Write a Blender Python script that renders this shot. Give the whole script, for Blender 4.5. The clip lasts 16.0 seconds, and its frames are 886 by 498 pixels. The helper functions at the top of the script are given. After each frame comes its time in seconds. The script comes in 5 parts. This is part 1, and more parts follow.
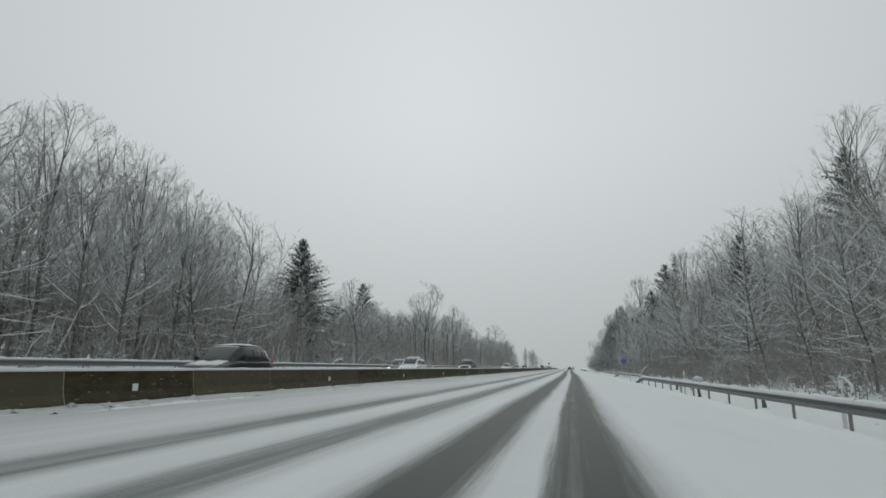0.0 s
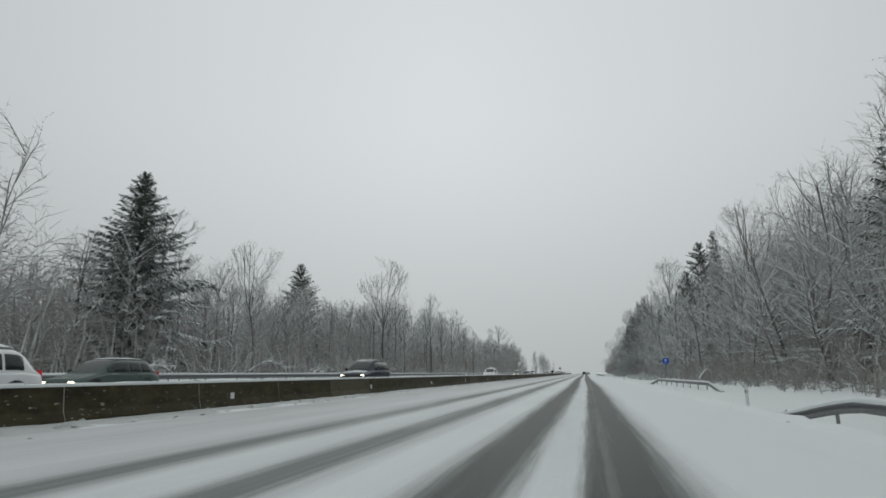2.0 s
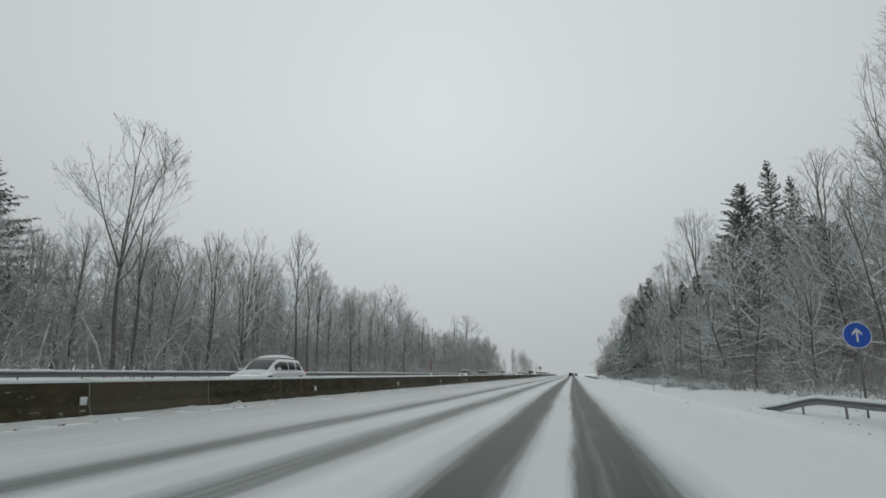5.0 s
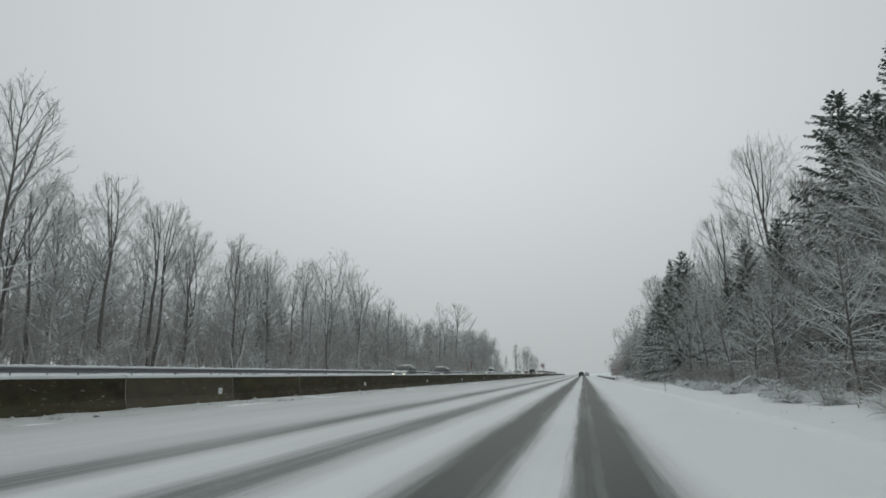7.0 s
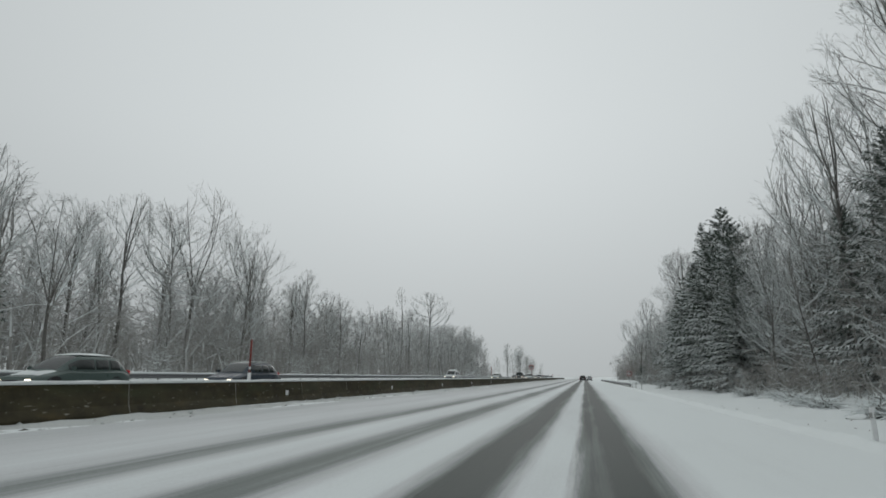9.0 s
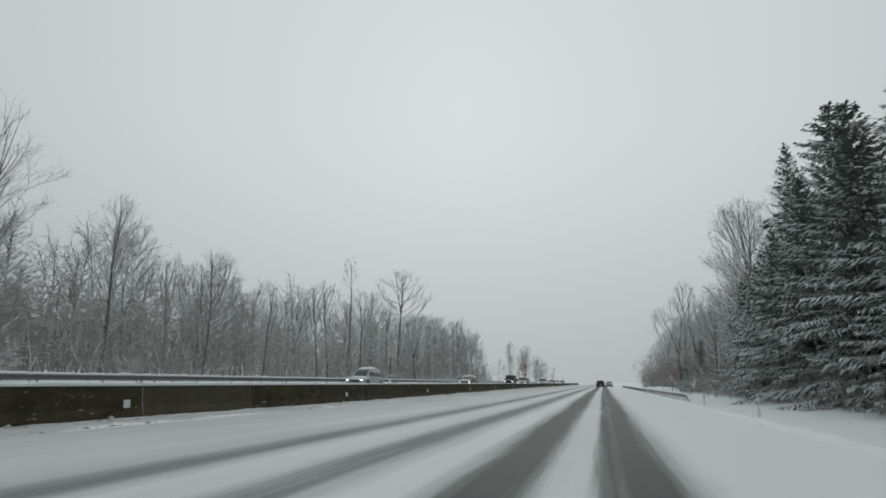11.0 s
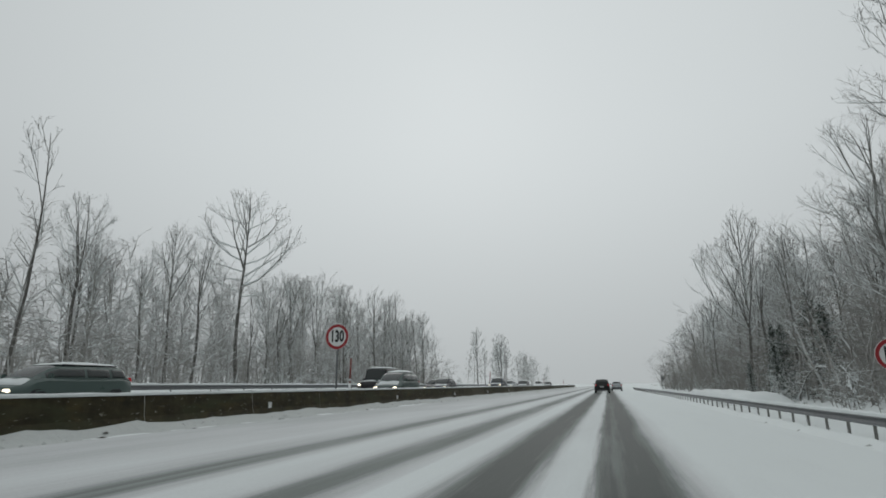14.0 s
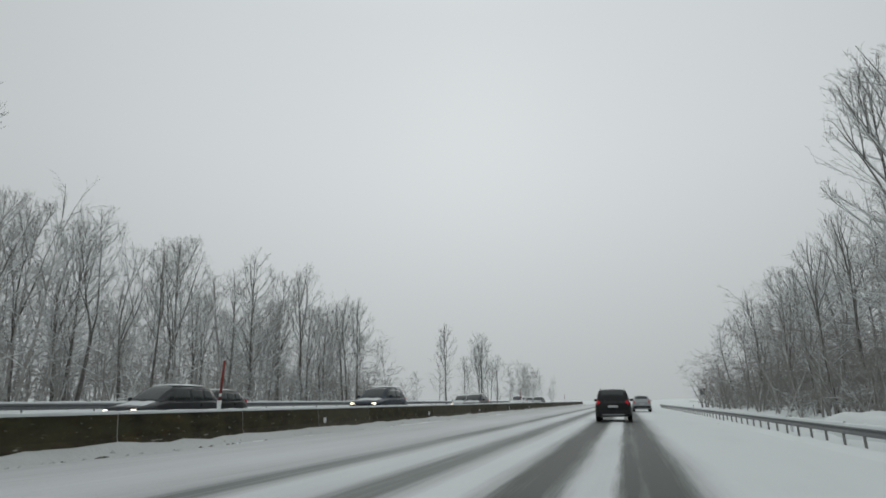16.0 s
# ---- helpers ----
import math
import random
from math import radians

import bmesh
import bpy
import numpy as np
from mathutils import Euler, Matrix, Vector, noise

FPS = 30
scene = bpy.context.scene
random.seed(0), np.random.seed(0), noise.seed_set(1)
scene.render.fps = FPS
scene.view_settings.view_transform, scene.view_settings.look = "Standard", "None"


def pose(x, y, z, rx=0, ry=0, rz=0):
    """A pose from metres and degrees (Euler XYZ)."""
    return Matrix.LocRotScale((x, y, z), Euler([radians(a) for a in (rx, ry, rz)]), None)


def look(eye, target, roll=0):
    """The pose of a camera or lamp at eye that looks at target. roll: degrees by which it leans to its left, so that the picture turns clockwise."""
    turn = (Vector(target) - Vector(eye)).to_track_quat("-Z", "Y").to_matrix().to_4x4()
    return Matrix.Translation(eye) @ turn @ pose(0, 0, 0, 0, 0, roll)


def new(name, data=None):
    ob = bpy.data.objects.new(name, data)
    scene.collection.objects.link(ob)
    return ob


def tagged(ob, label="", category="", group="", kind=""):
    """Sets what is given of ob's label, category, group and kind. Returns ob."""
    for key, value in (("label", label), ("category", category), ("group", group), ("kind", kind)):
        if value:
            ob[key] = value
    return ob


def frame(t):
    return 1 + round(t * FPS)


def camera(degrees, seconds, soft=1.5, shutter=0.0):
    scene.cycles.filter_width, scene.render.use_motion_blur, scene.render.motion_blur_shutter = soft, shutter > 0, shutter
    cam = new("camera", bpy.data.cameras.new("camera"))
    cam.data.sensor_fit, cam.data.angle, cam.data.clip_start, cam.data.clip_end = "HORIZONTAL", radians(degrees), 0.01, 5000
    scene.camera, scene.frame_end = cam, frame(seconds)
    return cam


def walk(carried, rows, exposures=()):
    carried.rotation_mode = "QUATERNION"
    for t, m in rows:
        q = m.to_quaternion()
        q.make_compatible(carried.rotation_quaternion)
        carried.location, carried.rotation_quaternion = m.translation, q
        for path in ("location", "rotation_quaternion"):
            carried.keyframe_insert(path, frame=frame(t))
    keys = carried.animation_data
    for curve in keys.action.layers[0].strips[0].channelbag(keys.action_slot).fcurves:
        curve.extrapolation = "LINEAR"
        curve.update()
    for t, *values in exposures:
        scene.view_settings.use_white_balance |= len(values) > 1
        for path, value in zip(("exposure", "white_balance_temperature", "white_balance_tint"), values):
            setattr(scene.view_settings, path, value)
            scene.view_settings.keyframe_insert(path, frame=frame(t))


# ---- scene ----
cam = camera(74.68, 16.0, soft=1.75, shutter=0.0)
PATH = [
    (0.0, 0, 0.00, 1.1, 101.46, -0.55, 12.15),
    (0.5, 0, 10.51, 1.1, 102.19, -0.44, 12.96),
    (1.0, 0, 21.01, 1.1, 101.61, -0.12, 12.89),
    (1.5, 0, 31.70, 1.1, 102.29, -0.22, 13.22),
    (2.0, 0, 42.32, 1.1, 102.17, 0.59, 13.50),
    (2.5, 0, 52.66, 1.1, 102.13, 0.04, 13.00),
    (3.0, 0, 62.83, 1.1, 102.01, -0.09, 12.25),
    (3.5, 0, 73.17, 1.1, 101.96, 0.18, 12.15),
    (4.0, 0, 83.48, 1.1, 102.38, 0.26, 11.72),
    (6.5, 0, 135.08, 1.1, 101.76, -0.30, 13.37),
    (7.0, 0, 145.39, 1.1, 102.02, -0.34, 13.28),
    (7.5, 0, 155.85, 1.1, 102.00, -0.21, 13.44),
    (8.0, 0, 166.32, 1.1, 102.16, 0.04, 13.57),
    (8.5, 0, 176.70, 1.1, 102.48, -0.10, 13.64),
    (9.0, 0, 187.23, 1.1, 102.44, -0.18, 13.43),
    (11.5, 0, 239.88, 1.1, 102.91, -0.64, 15.25),
    (12.0, 0, 250.40, 1.1, 102.92, -0.41, 14.84),
    (12.5, 0, 260.87, 1.1, 103.19, 0.04, 15.05),
    (13.0, 0, 271.29, 1.1, 103.70, 0.04, 15.36),
    (13.5, 0, 281.69, 1.1, 103.66, 0.39, 15.44),
    (14.0, 0, 292.27, 1.1, 103.23, 0.41, 15.43),
    (14.5, 0, 303.06, 1.1, 104.12, 0.46, 16.14),
    (15.0, 0, 313.96, 1.1, 104.01, 1.15, 17.27),
    (15.5, 0, 324.77, 1.1, 104.05, 0.91, 17.09),
    (16.0, 0, 335.39, 1.1, 104.81, 0.61, 16.94),
]
walk(cam, [(t, pose(*r)) for t, *r in PATH])

# ---------------------------------------------------------------- light: overcast winter sky
SUN_EL, SUN_AZ = 28.0, -13.0
world = bpy.data.worlds.new("overcast_sky")
scene.world = world
world.use_nodes = True
wn, wl = world.node_tree.nodes, world.node_tree.links
bg = wn["Background"]
sky = wn.new("ShaderNodeTexSky")
sky.sky_type, sky.sun_disc = "NISHITA", False
sky.sun_elevation, sky.sun_rotation = radians(SUN_EL), radians(SUN_AZ)
sky.dust_density, sky.air_density = 6.0, 1.0
grey = wn.new("ShaderNodeHueSaturation")
grey.inputs["Saturation"].default_value = 0.1
cloud = wn.new("ShaderNodeMix")
cloud.data_type = "RGBA"
cloud.inputs["Factor"].default_value = 0.993
cloud.inputs["B"].default_value = (6.05, 6.45, 6.55, 1)
wl.new(sky.outputs["Color"], grey.inputs["Color"])
wl.new(grey.outputs["Color"], cloud.inputs["A"])
# an overcast sky is a little dimmer towards the horizon
where = wn.new("ShaderNodeTexCoord")
split = wn.new("ShaderNodeSeparateXYZ")
wl.new(where.outputs["Generated"], split.inputs[0])
climb = wn.new("ShaderNodeMapRange")
climb.interpolation_type = "SMOOTHSTEP"
for key, value in (("From Min", -0.05), ("From Max", 0.42), ("To Min", 0.80), ("To Max", 1.05)):
    climb.inputs[key].default_value = value
wl.new(split.outputs["Z"], climb.inputs["Value"])
dim = wn.new("ShaderNodeMix")
dim.data_type, dim.blend_type = "RGBA", "MULTIPLY"
dim.inputs["Factor"].default_value = 1.0
wl.new(cloud.outputs["Result"], dim.inputs["A"])
wl.new(climb.outputs["Result"], dim.inputs["B"])
# and a little brighter round the place where the sun stands behind the cloud
glow = wn.new("ShaderNodeVectorMath")
glow.operation = "DOT_PRODUCT"
glow.inputs[1].default_value = (math.sin(radians(SUN_AZ)) * math.cos(radians(SUN_EL)), math.cos(radians(SUN_AZ)) * math.cos(radians(SUN_EL)), math.sin(radians(SUN_EL)))
wl.new(where.outputs["Generated"], glow.inputs[0])
spread = wn.new("ShaderNodeMapRange")
spread.interpolation_type = "SMOOTHSTEP"
for key, value in (("From Min", 0.66), ("From Max", 1.0), ("To Min", 0.79), ("To Max", 0.975)):
    spread.inputs[key].default_value = value
wl.new(glow.outputs["Value"], spread.inputs["Value"])
lift = wn.new("ShaderNodeMix")
lift.data_type, lift.blend_type = "RGBA", "MULTIPLY"
lift.inputs["Factor"].default_value = 1.0
wl.new(dim.outputs["Result"], lift.inputs["A"])
wl.new(spread.outputs["Result"], lift.inputs["B"])
# high overhead the cloud is brightest
crown_of_sky = wn.new("ShaderNodeMapRange")
crown_of_sky.interpolation_type = "SMOOTHSTEP"
for key, value in (("From Min", 0.58), ("From Max", 0.95), ("To Min", 1.0), ("To Max", 1.7)):
    crown_of_sky.inputs[key].default_value = value
wl.new(split.outputs["Z"], crown_of_sky.inputs["Value"])
over = wn.new("ShaderNodeMix")
over.data_type, over.blend_type = "RGBA", "MULTIPLY"
over.inputs["Factor"].default_value = 1.0
wl.new(lift.outputs["Result"], over.inputs["A"])
wl.new(crown_of_sky.outputs["Result"], over.inputs["B"])
wl.new(over.outputs["Result"], bg.inputs["Color"])
bg.inputs["Strength"].default_value = 0.1
sun = new("sun", bpy.data.lights.new("sun", "SUN"))
sun.data.energy, sun.data.angle, sun.data.color = 0.5, radians(50), (1.0, 0.99, 0.97)
sun.matrix_world = look((0, 0, 100), (-100 * math.sin(radians(SUN_AZ)), -100 * math.cos(radians(SUN_AZ)), 100 - 100 * math.tan(radians(SUN_EL))))
scene.view_settings.exposure = 0.0


# ---------------------------------------------------------------- materials
class Mat:
    """A principled material and short calls to wire its nodes."""

    def __init__(self, name, rough=0.8, metal=0.0, spec=0.3):
        self.m = bpy.data.materials.new(name)
        self.m.use_nodes = True
        self.n, self.l = self.m.node_tree.nodes, self.m.node_tree.links
        self.b = self.n["Principled BSDF"]
        self.b.inputs["Roughness"].default_value = rough
        self.b.inputs["Metallic"].default_value = metal
        self.b.inputs["Specular IOR Level"].default_value = spec

    def coords(self, kind="Object"):
        return self.n.new("ShaderNodeTexCoord").outputs[kind]

    def noise(self, scale, detail=4.0, co=None, stretch=None, rough=0.6):
        t = self.n.new("ShaderNodeTexNoise")
        t.inputs["Scale"].default_value, t.inputs["Detail"].default_value, t.inputs["Roughness"].default_value = scale, detail, rough
        co = co or self.coords()
        if stretch:
            k = self.n.new("ShaderNodeMapping")
            k.inputs["Scale"].default_value = stretch
            self.l.new(co, k.inputs["Vector"])
            co = k.outputs["Vector"]
        self.l.new(co, t.inputs["Vector"])
        return t.outputs["Fac"]

    def math(self, op, a, b=0.0, c=0.0):
        t = self.n.new("ShaderNodeMath")
        t.operation = op
        for i, v in enumerate((a, b, c)):
            if isinstance(v, (int, float)):
                t.inputs[i].default_value = v
            else:
                self.l.new(v, t.inputs[i])
        return t.outputs[0]

    def ramp(self, fac, stops):
        t = self.n.new("ShaderNodeValToRGB")
        e = t.color_ramp.elements
        while len(e) < len(stops):
            e.new(0.5)
        for k, (p, c) in zip(e, stops):
            k.position = p
            k.color = (c, c, c, 1) if isinstance(c, (int, float)) else (*c, 1)
        self.l.new(fac, t.inputs["Fac"])
        return t.outputs["Color"]

    def mix(self, fac, a, b):
        t = self.n.new("ShaderNodeMix")
        t.data_type = "RGBA"
        for s, v in (("Factor", fac), ("A", a), ("B", b)):
            if isinstance(v, (int, float)):
                t.inputs[s].default_value = v
            elif isinstance(v, tuple):
                t.inputs[s].default_value = (*v, 1)
            else:
                self.l.new(v, t.inputs[s])
        return t.outputs["Result"]

    def colour(self, v):
        if isinstance(v, tuple):
            self.b.inputs["Base Color"].default_value = (*v, 1)
        else:
            self.l.new(v, self.b.inputs["Base Color"])
        return self

    def rough(self, v):
        self.l.new(v, self.b.inputs["Roughness"])
        return self

    def bump(self, h, strength=0.4, dist=0.02):
        t = self.n.new("ShaderNodeBump")
        t.inputs["Strength"].default_value, t.inputs["Distance"].default_value = strength, dist
        self.l.new(h, t.inputs["Height"])
        self.l.new(t.outputs["Normal"], self.b.inputs["Normal"])
        return self

    def random(self):
        return self.n.new("ShaderNodeObjectInfo").outputs["Random"]

    def up(self):
        """How far the surface faces the sky, -1 to 1."""
        g = self.n.new("ShaderNodeNewGeometry")
        s = self.n.new("ShaderNodeSeparateXYZ")
        self.l.new(g.outputs["Normal"], s.inputs[0])
        return s.outputs["Z"]

    def axis(self, co, k):
        s = self.n.new("ShaderNodeSeparateXYZ")
        self.l.new(co, s.inputs[0])
        return s.outputs[k]


SNOW = (0.585, 0.618, 0.618)


def snow_material(name, lump=0.5, fresh=SNOW, old=(0.485, 0.512, 0.510)):
    m = Mat(name, 0.75, 0, 0.25)
    a, b = m.noise(0.35, 5), m.noise(9.0, 4)
    m.colour(m.mix(m.math("MULTIPLY", a, 0.55), fresh, old))
    m.bump(m.math("ADD", m.math("MULTIPLY", a, 2.0), b), lump, 0.05)
    return m.m


def snowy(name, base, base2, low, high, scale, snow=SNOW, patch=0.9):
    """A dark rough surface that holds snow where it faces the sky, in patches."""
    m = Mat(name, 0.9, 0, 0.2)
    n = m.noise(scale, 3)
    d = m.mix(m.noise(scale * 3, 3), base, base2)
    lift = m.math("ADD", m.up(), m.math("MULTIPLY", m.math("SUBTRACT", n, 0.5), patch * 2))
    lift = m.math("ADD", lift, m.math("MULTIPLY", m.math("SUBTRACT", m.random(), 0.5), 0.25))
    f = m.ramp(m.math("MULTIPLY_ADD", lift, 0.5, 0.5), ((low * 0.5 + 0.5, 0.0), (high * 0.5 + 0.5, 1.0)))
    m.colour(m.mix(f, d, snow))
    return m.m


def plain(name, c, rough=0.5, metal=0.0, spec=0.5, vary=0.12, scale=6.0):
    m = Mat(name, rough, metal, spec)
    n = m.noise(scale, 4)
    m.colour(m.mix(n, c, tuple(v * (1 - 2 * vary) for v in c)))
    return m.m


def lit(name, c, strength):
    m = Mat(name, 0.3)
    m.colour(c)
    m.b.inputs["Emission Color"].default_value = (*c, 1)
    m.b.inputs["Emission Strength"].default_value = strength
    return m.m


# how far the ruts lie to the right of their usual line, along the road
RUTS_NEAR = ((-15, -0.08), (16, -0.04), (37, 0.09), (58, 0.20), (89, 0.32), (140, 0.06), (165, 0.03), (193, 0.09), (265, 0.08), (293, 0.0), (330, 0.06), (360, 0.06))
RUTS_LEFT = ((-15, 0.0), (10, 0.05), (60, 0.24), (140, 0.18), (195, 0.18), (265, 0.42), (300, 0.36), (350, 0.36))


def road_material():
    """Packed snow with wheel ruts worn down to wet slush and asphalt; x runs across the lanes."""
    m = Mat("snowy_road", 0.7, 0, 0.10)
    co = m.coords()
    wob = m.noise(1.0, 3, co, (0.25, 0.035, 1))
    fine = m.noise(1.0, 6, co, (7.0, 0.22, 1), 0.7)
    x = m.math("ADD", m.axis(co, 0), m.math("MULTIPLY_ADD", wob, 0.13, -0.065))
    # both pairs of ruts wander a little from side to side along the road
    far = m.math("MULTIPLY_ADD", m.axis(co, 1), 1 / 400.0, 0.05)
    near_lane = m.ramp(far, [(y / 400 + 0.05, v + 0.5) for y, v in RUTS_NEAR])
    left_lane = m.ramp(far, [(y / 400 + 0.05, v + 0.5) for y, v in RUTS_LEFT])
    side = m.ramp(m.math("MULTIPLY_ADD", x, 0.1, 0.5), ((0.26, 0.0), (0.28, 1.0)))
    x = m.math("SUBTRACT", x, m.math("SUBTRACT", m.mix(side, left_lane, near_lane), 0.5))
    x = m.math("ADD", x, m.math("MULTIPLY_ADD", fine, 0.26, -0.13))
    f = m.math("MULTIPLY_ADD", x, 1 / 15.0, 10.0 / 15.0)

    def p(v):
        return (v + 10.0) / 15.0

    # left of -6.2 the grey is slush plus a dim view corner, coloured in
    worn = m.ramp(f, ((p(-8.4), 0.27), (p(-6.2), 0.15), (p(-5.6), 0.26), (p(-5.28), 0.56), (p(-4.98), 0.55), (p(-4.72), 0.26), (p(-4.5), 0.08), (p(-3.95), 0.12), (p(-3.70), 0.46), (p(-3.52), 0.58), (p(-3.2), 0.56),
                      (p(-2.95), 0.24), (p(-2.6), 0.03), (p(-2.0), 0.04), (p(-1.70), 0.42), (p(-1.54), 0.95), (p(-1.22), 1.08), (p(-1.0), 0.74), (p(-0.84), 0.30), (p(-0.72), 0.08), (p(-0.31), 0.07),
                      (p(-0.16), 0.80), (p(-0.02), 0.92), (p(0.05), 0.66), (p(0.12), 0.88), (p(0.40), 1.08), (p(0.58), 0.80), (p(0.78), 0.34), (p(1.0), 0.12), (p(1.3), 0.0)))
    patch = m.noise(1.0, 5, co, (1.3, 0.10, 1), 0.65)
    streak = m.noise(1.0, 4, co, (9.0, 0.10, 1), 0.65)
    worn = m.math("MULTIPLY", worn, m.math("MULTIPLY_ADD", patch, 0.9, 0.60))
    worn = m.math("MULTIPLY", worn, m.math("MULTIPLY_ADD", streak, 0.7, 0.65))
    grit = m.noise(30.0, 3, co)
    worn = m.math("ADD", worn, m.math("MULTIPLY_ADD", grit, 0.16, -0.08))
    drift = m.noise(1.0, 4, co, (0.8, 0.12, 1), 0.6)
    worn = m.math("ADD", worn, m.math("MULTIPLY_ADD", drift, 0.22, -0.10))
    c = m.ramp(worn, ((0.02, (0.565, 0.596, 0.596)), (0.25, (0.42, 0.43, 0.435)), (0.6, (0.150, 0.167, 0.160)), (0.95, (0.041, 0.050, 0.046))))
    m.colour(c)
    m.rough(m.ramp(worn, ((0.2, 0.8), (0.9, 0.62))))
    m.bump(m.math("ADD", fine, m.math("MULTIPLY", grit, 0.4)), 0.35, 0.02)
    return m.m


def concrete_material():
    m = Mat("wet_concrete", 0.8, 0, 0.3)
    co = m.coords("Object")
    a = m.noise(1.0, 5, co, (1, 0.7, 2.2))
    streak = m.noise(1.0, 4, co, (1, 6.0, 0.7))
    g = m.n.new("ShaderNodeNewGeometry").outputs["Position"]
    mott = m.noise(1.0, 5, g, (1.0, 1.6, 3.0), 0.7)
    d = m.mix(m.ramp(mott, ((0.35, 0.0), (0.65, 1.0))), (0.017, 0.0135, 0.006), (0.052, 0.043, 0.019))
    d = m.mix(m.ramp(streak, ((0.5, 0.0), (0.75, 0.35))), d, (0.060, 0.052, 0.028))
    spat = m.noise(1.0, 3, g, (4.0, 4.2, 17.0))
    d = m.mix(m.ramp(spat, ((0.64, 0.0), (0.70, 0.6))), d, (0.40, 0.39, 0.34))
    moss = m.noise(1.0, 4, g, (0.7, 0.45, 1.8), 0.6)
    d = m.mix(m.ramp(moss, ((0.50, 0.0), (0.66, 0.75))), d, (0.040, 0.044, 0.020))
    rust = m.noise(1.0, 4, g, (0.9, 0.8, 2.6), 0.65)
    d = m.mix(m.ramp(rust, ((0.56, 0.0), (0.70, 0.6))), d, (0.080, 0.054, 0.016))
    big = m.noise(1.0, 3, g, (0.5, 0.10, 1.2))
    d = m.mix(m.ramp(big, ((0.48, 0.0), (0.72, 0.4))), d, (0.10, 0.09, 0.058))
    d = m.mix(m.ramp(m.random(), ((0.72, 0.0), (0.95, 0.42))), d, (0.125, 0.112, 0.083))
    m.colour(d)
    m.bump(a, 0.3, 0.01)
    return m.m


M_SNOW = snow_material("snow")
# dirty ploughed snow, darkened further for shadow and the view's dim left corner
M_CLOD = snow_material("snow_clods", 0.9, (0.41, 0.43, 0.424), (0.23, 0.24, 0.225))
M_ROAD = road_material()
M_CONCRETE = concrete_material()
M_BARK = snowy("bark", (0.085, 0.081, 0.074), (0.165, 0.159, 0.148), 0.5, 0.8, 2.2, patch=0.75)
M_LIMB = snowy("snowy_limbs", (0.18, 0.173, 0.160), (0.27, 0.262, 0.246), -0.15, 0.25, 1.0, patch=0.5)
M_TWIG = snowy("snowy_twigs", (0.24, 0.232, 0.217), (0.34, 0.330, 0.312), -0.05, 0.45, 1.0, patch=0.6)
M_NEEDLE = snowy("needles", (0.080, 0.098, 0.084), (0.120, 0.138, 0.116), -0.02, 0.72, 1.2, patch=0.7)
M_STEEL = plain("galvanised_steel", (0.19, 0.198, 0.205), 0.6, 0.15, 0.4, 0.25, 5)
M_POST = plain("dull_steel_post", (0.33, 0.325, 0.31), 0.7, 0.2, 0.4, 0.25, 9)
M_WHITE = plain("white_plastic", (0.72, 0.73, 0.73), 0.5, 0, 0.4, 0.06)
M_BLACK = plain("black_plastic", (0.018, 0.018, 0.02), 0.6, 0, 0.4)
M_RED = plain("red_paint", (0.34, 0.028, 0.035), 0.5, 0, 0.4)
M_POLE = plain("weathered_red_paint", (0.27, 0.045, 0.035), 0.6, 0, 0.3, 0.25, 9)
M_BLUE = plain("blue_sign_sheeting", (0.03, 0.10, 0.50), 0.45, 0, 0.4, 0.05)
M_SIGNWHITE = plain("white_sign_sheeting", (0.70, 0.71, 0.70), 0.45, 0, 0.4, 0.05)
M_GLASS = plain("dark_car_glass", (0.018, 0.023, 0.022), 0.08, 0, 0.5, 0.05)
M_TYRE = plain("tyre_rubber", (0.022, 0.022, 0.022), 0.85, 0, 0.2)
M_RIM = plain("alloy_rim", (0.35, 0.35, 0.36), 0.4, 0.8, 0.5)
M_HEAD = lit("headlight_lamp", (1.0, 0.90, 0.72), 2.2)
M_TAIL = lit("tail_lamp", (0.60, 0.02, 0.03), 0.10)
M_PLATE = plain("number_plate", (0.6, 0.6, 0.6), 0.5)


def paint(name, c):
    m = Mat(name, 0.32, 0.0, 0.22)
    n = m.noise(3.0, 4)
    low = m.ramp(m.axis(m.coords(), 2), ((0.25, 0.6), (0.6, 0.0)))
    d = m.mix(m.math("MULTIPLY", n, 0.05), c, (0.25, 0.25, 0.25))
    m.colour(m.mix(m.math("MULTIPLY", low, n), d, (0.20, 0.195, 0.19)))
    m.rough(m.ramp(n, ((0.3, 0.25), (0.7, 0.6))))
    return m.m


# ---------------------------------------------------------------- mesh helpers
def mesh_of(name, verts, faces, mat, smooth=False, mat2=None, first=0):
    """A mesh; from the face number first on it wears mat2."""
    me = bpy.data.meshes.new(name)
    me.from_pydata(verts, [], faces)
    me.materials.append(mat)
    if mat2:
        me.materials.append(mat2)
        me.polygons.foreach_set("material_index", [int(i >= first) for i in range(len(faces))])
    if smooth:
        me.polygons.foreach_set("use_smooth", [True] * len(me.polygons))
    me.update()
    return me


def part(name, data, parent, label=""):
    """A mesh (or a finished bmesh with its material) as one object under its parent."""
    ob = new(name, data)
    ob.parent = parent
    return tagged(ob, label)


def from_bm(name, bm, mat, smooth=False):
    me = bpy.data.meshes.new(name)
    bmesh.ops.recalc_face_normals(bm, faces=bm.faces)
    bm.to_mesh(me)
    bm.free()
    me.materials.append(mat)
    if smooth:
        me.polygons.foreach_set("use_smooth", [True] * len(me.polygons))
    return me


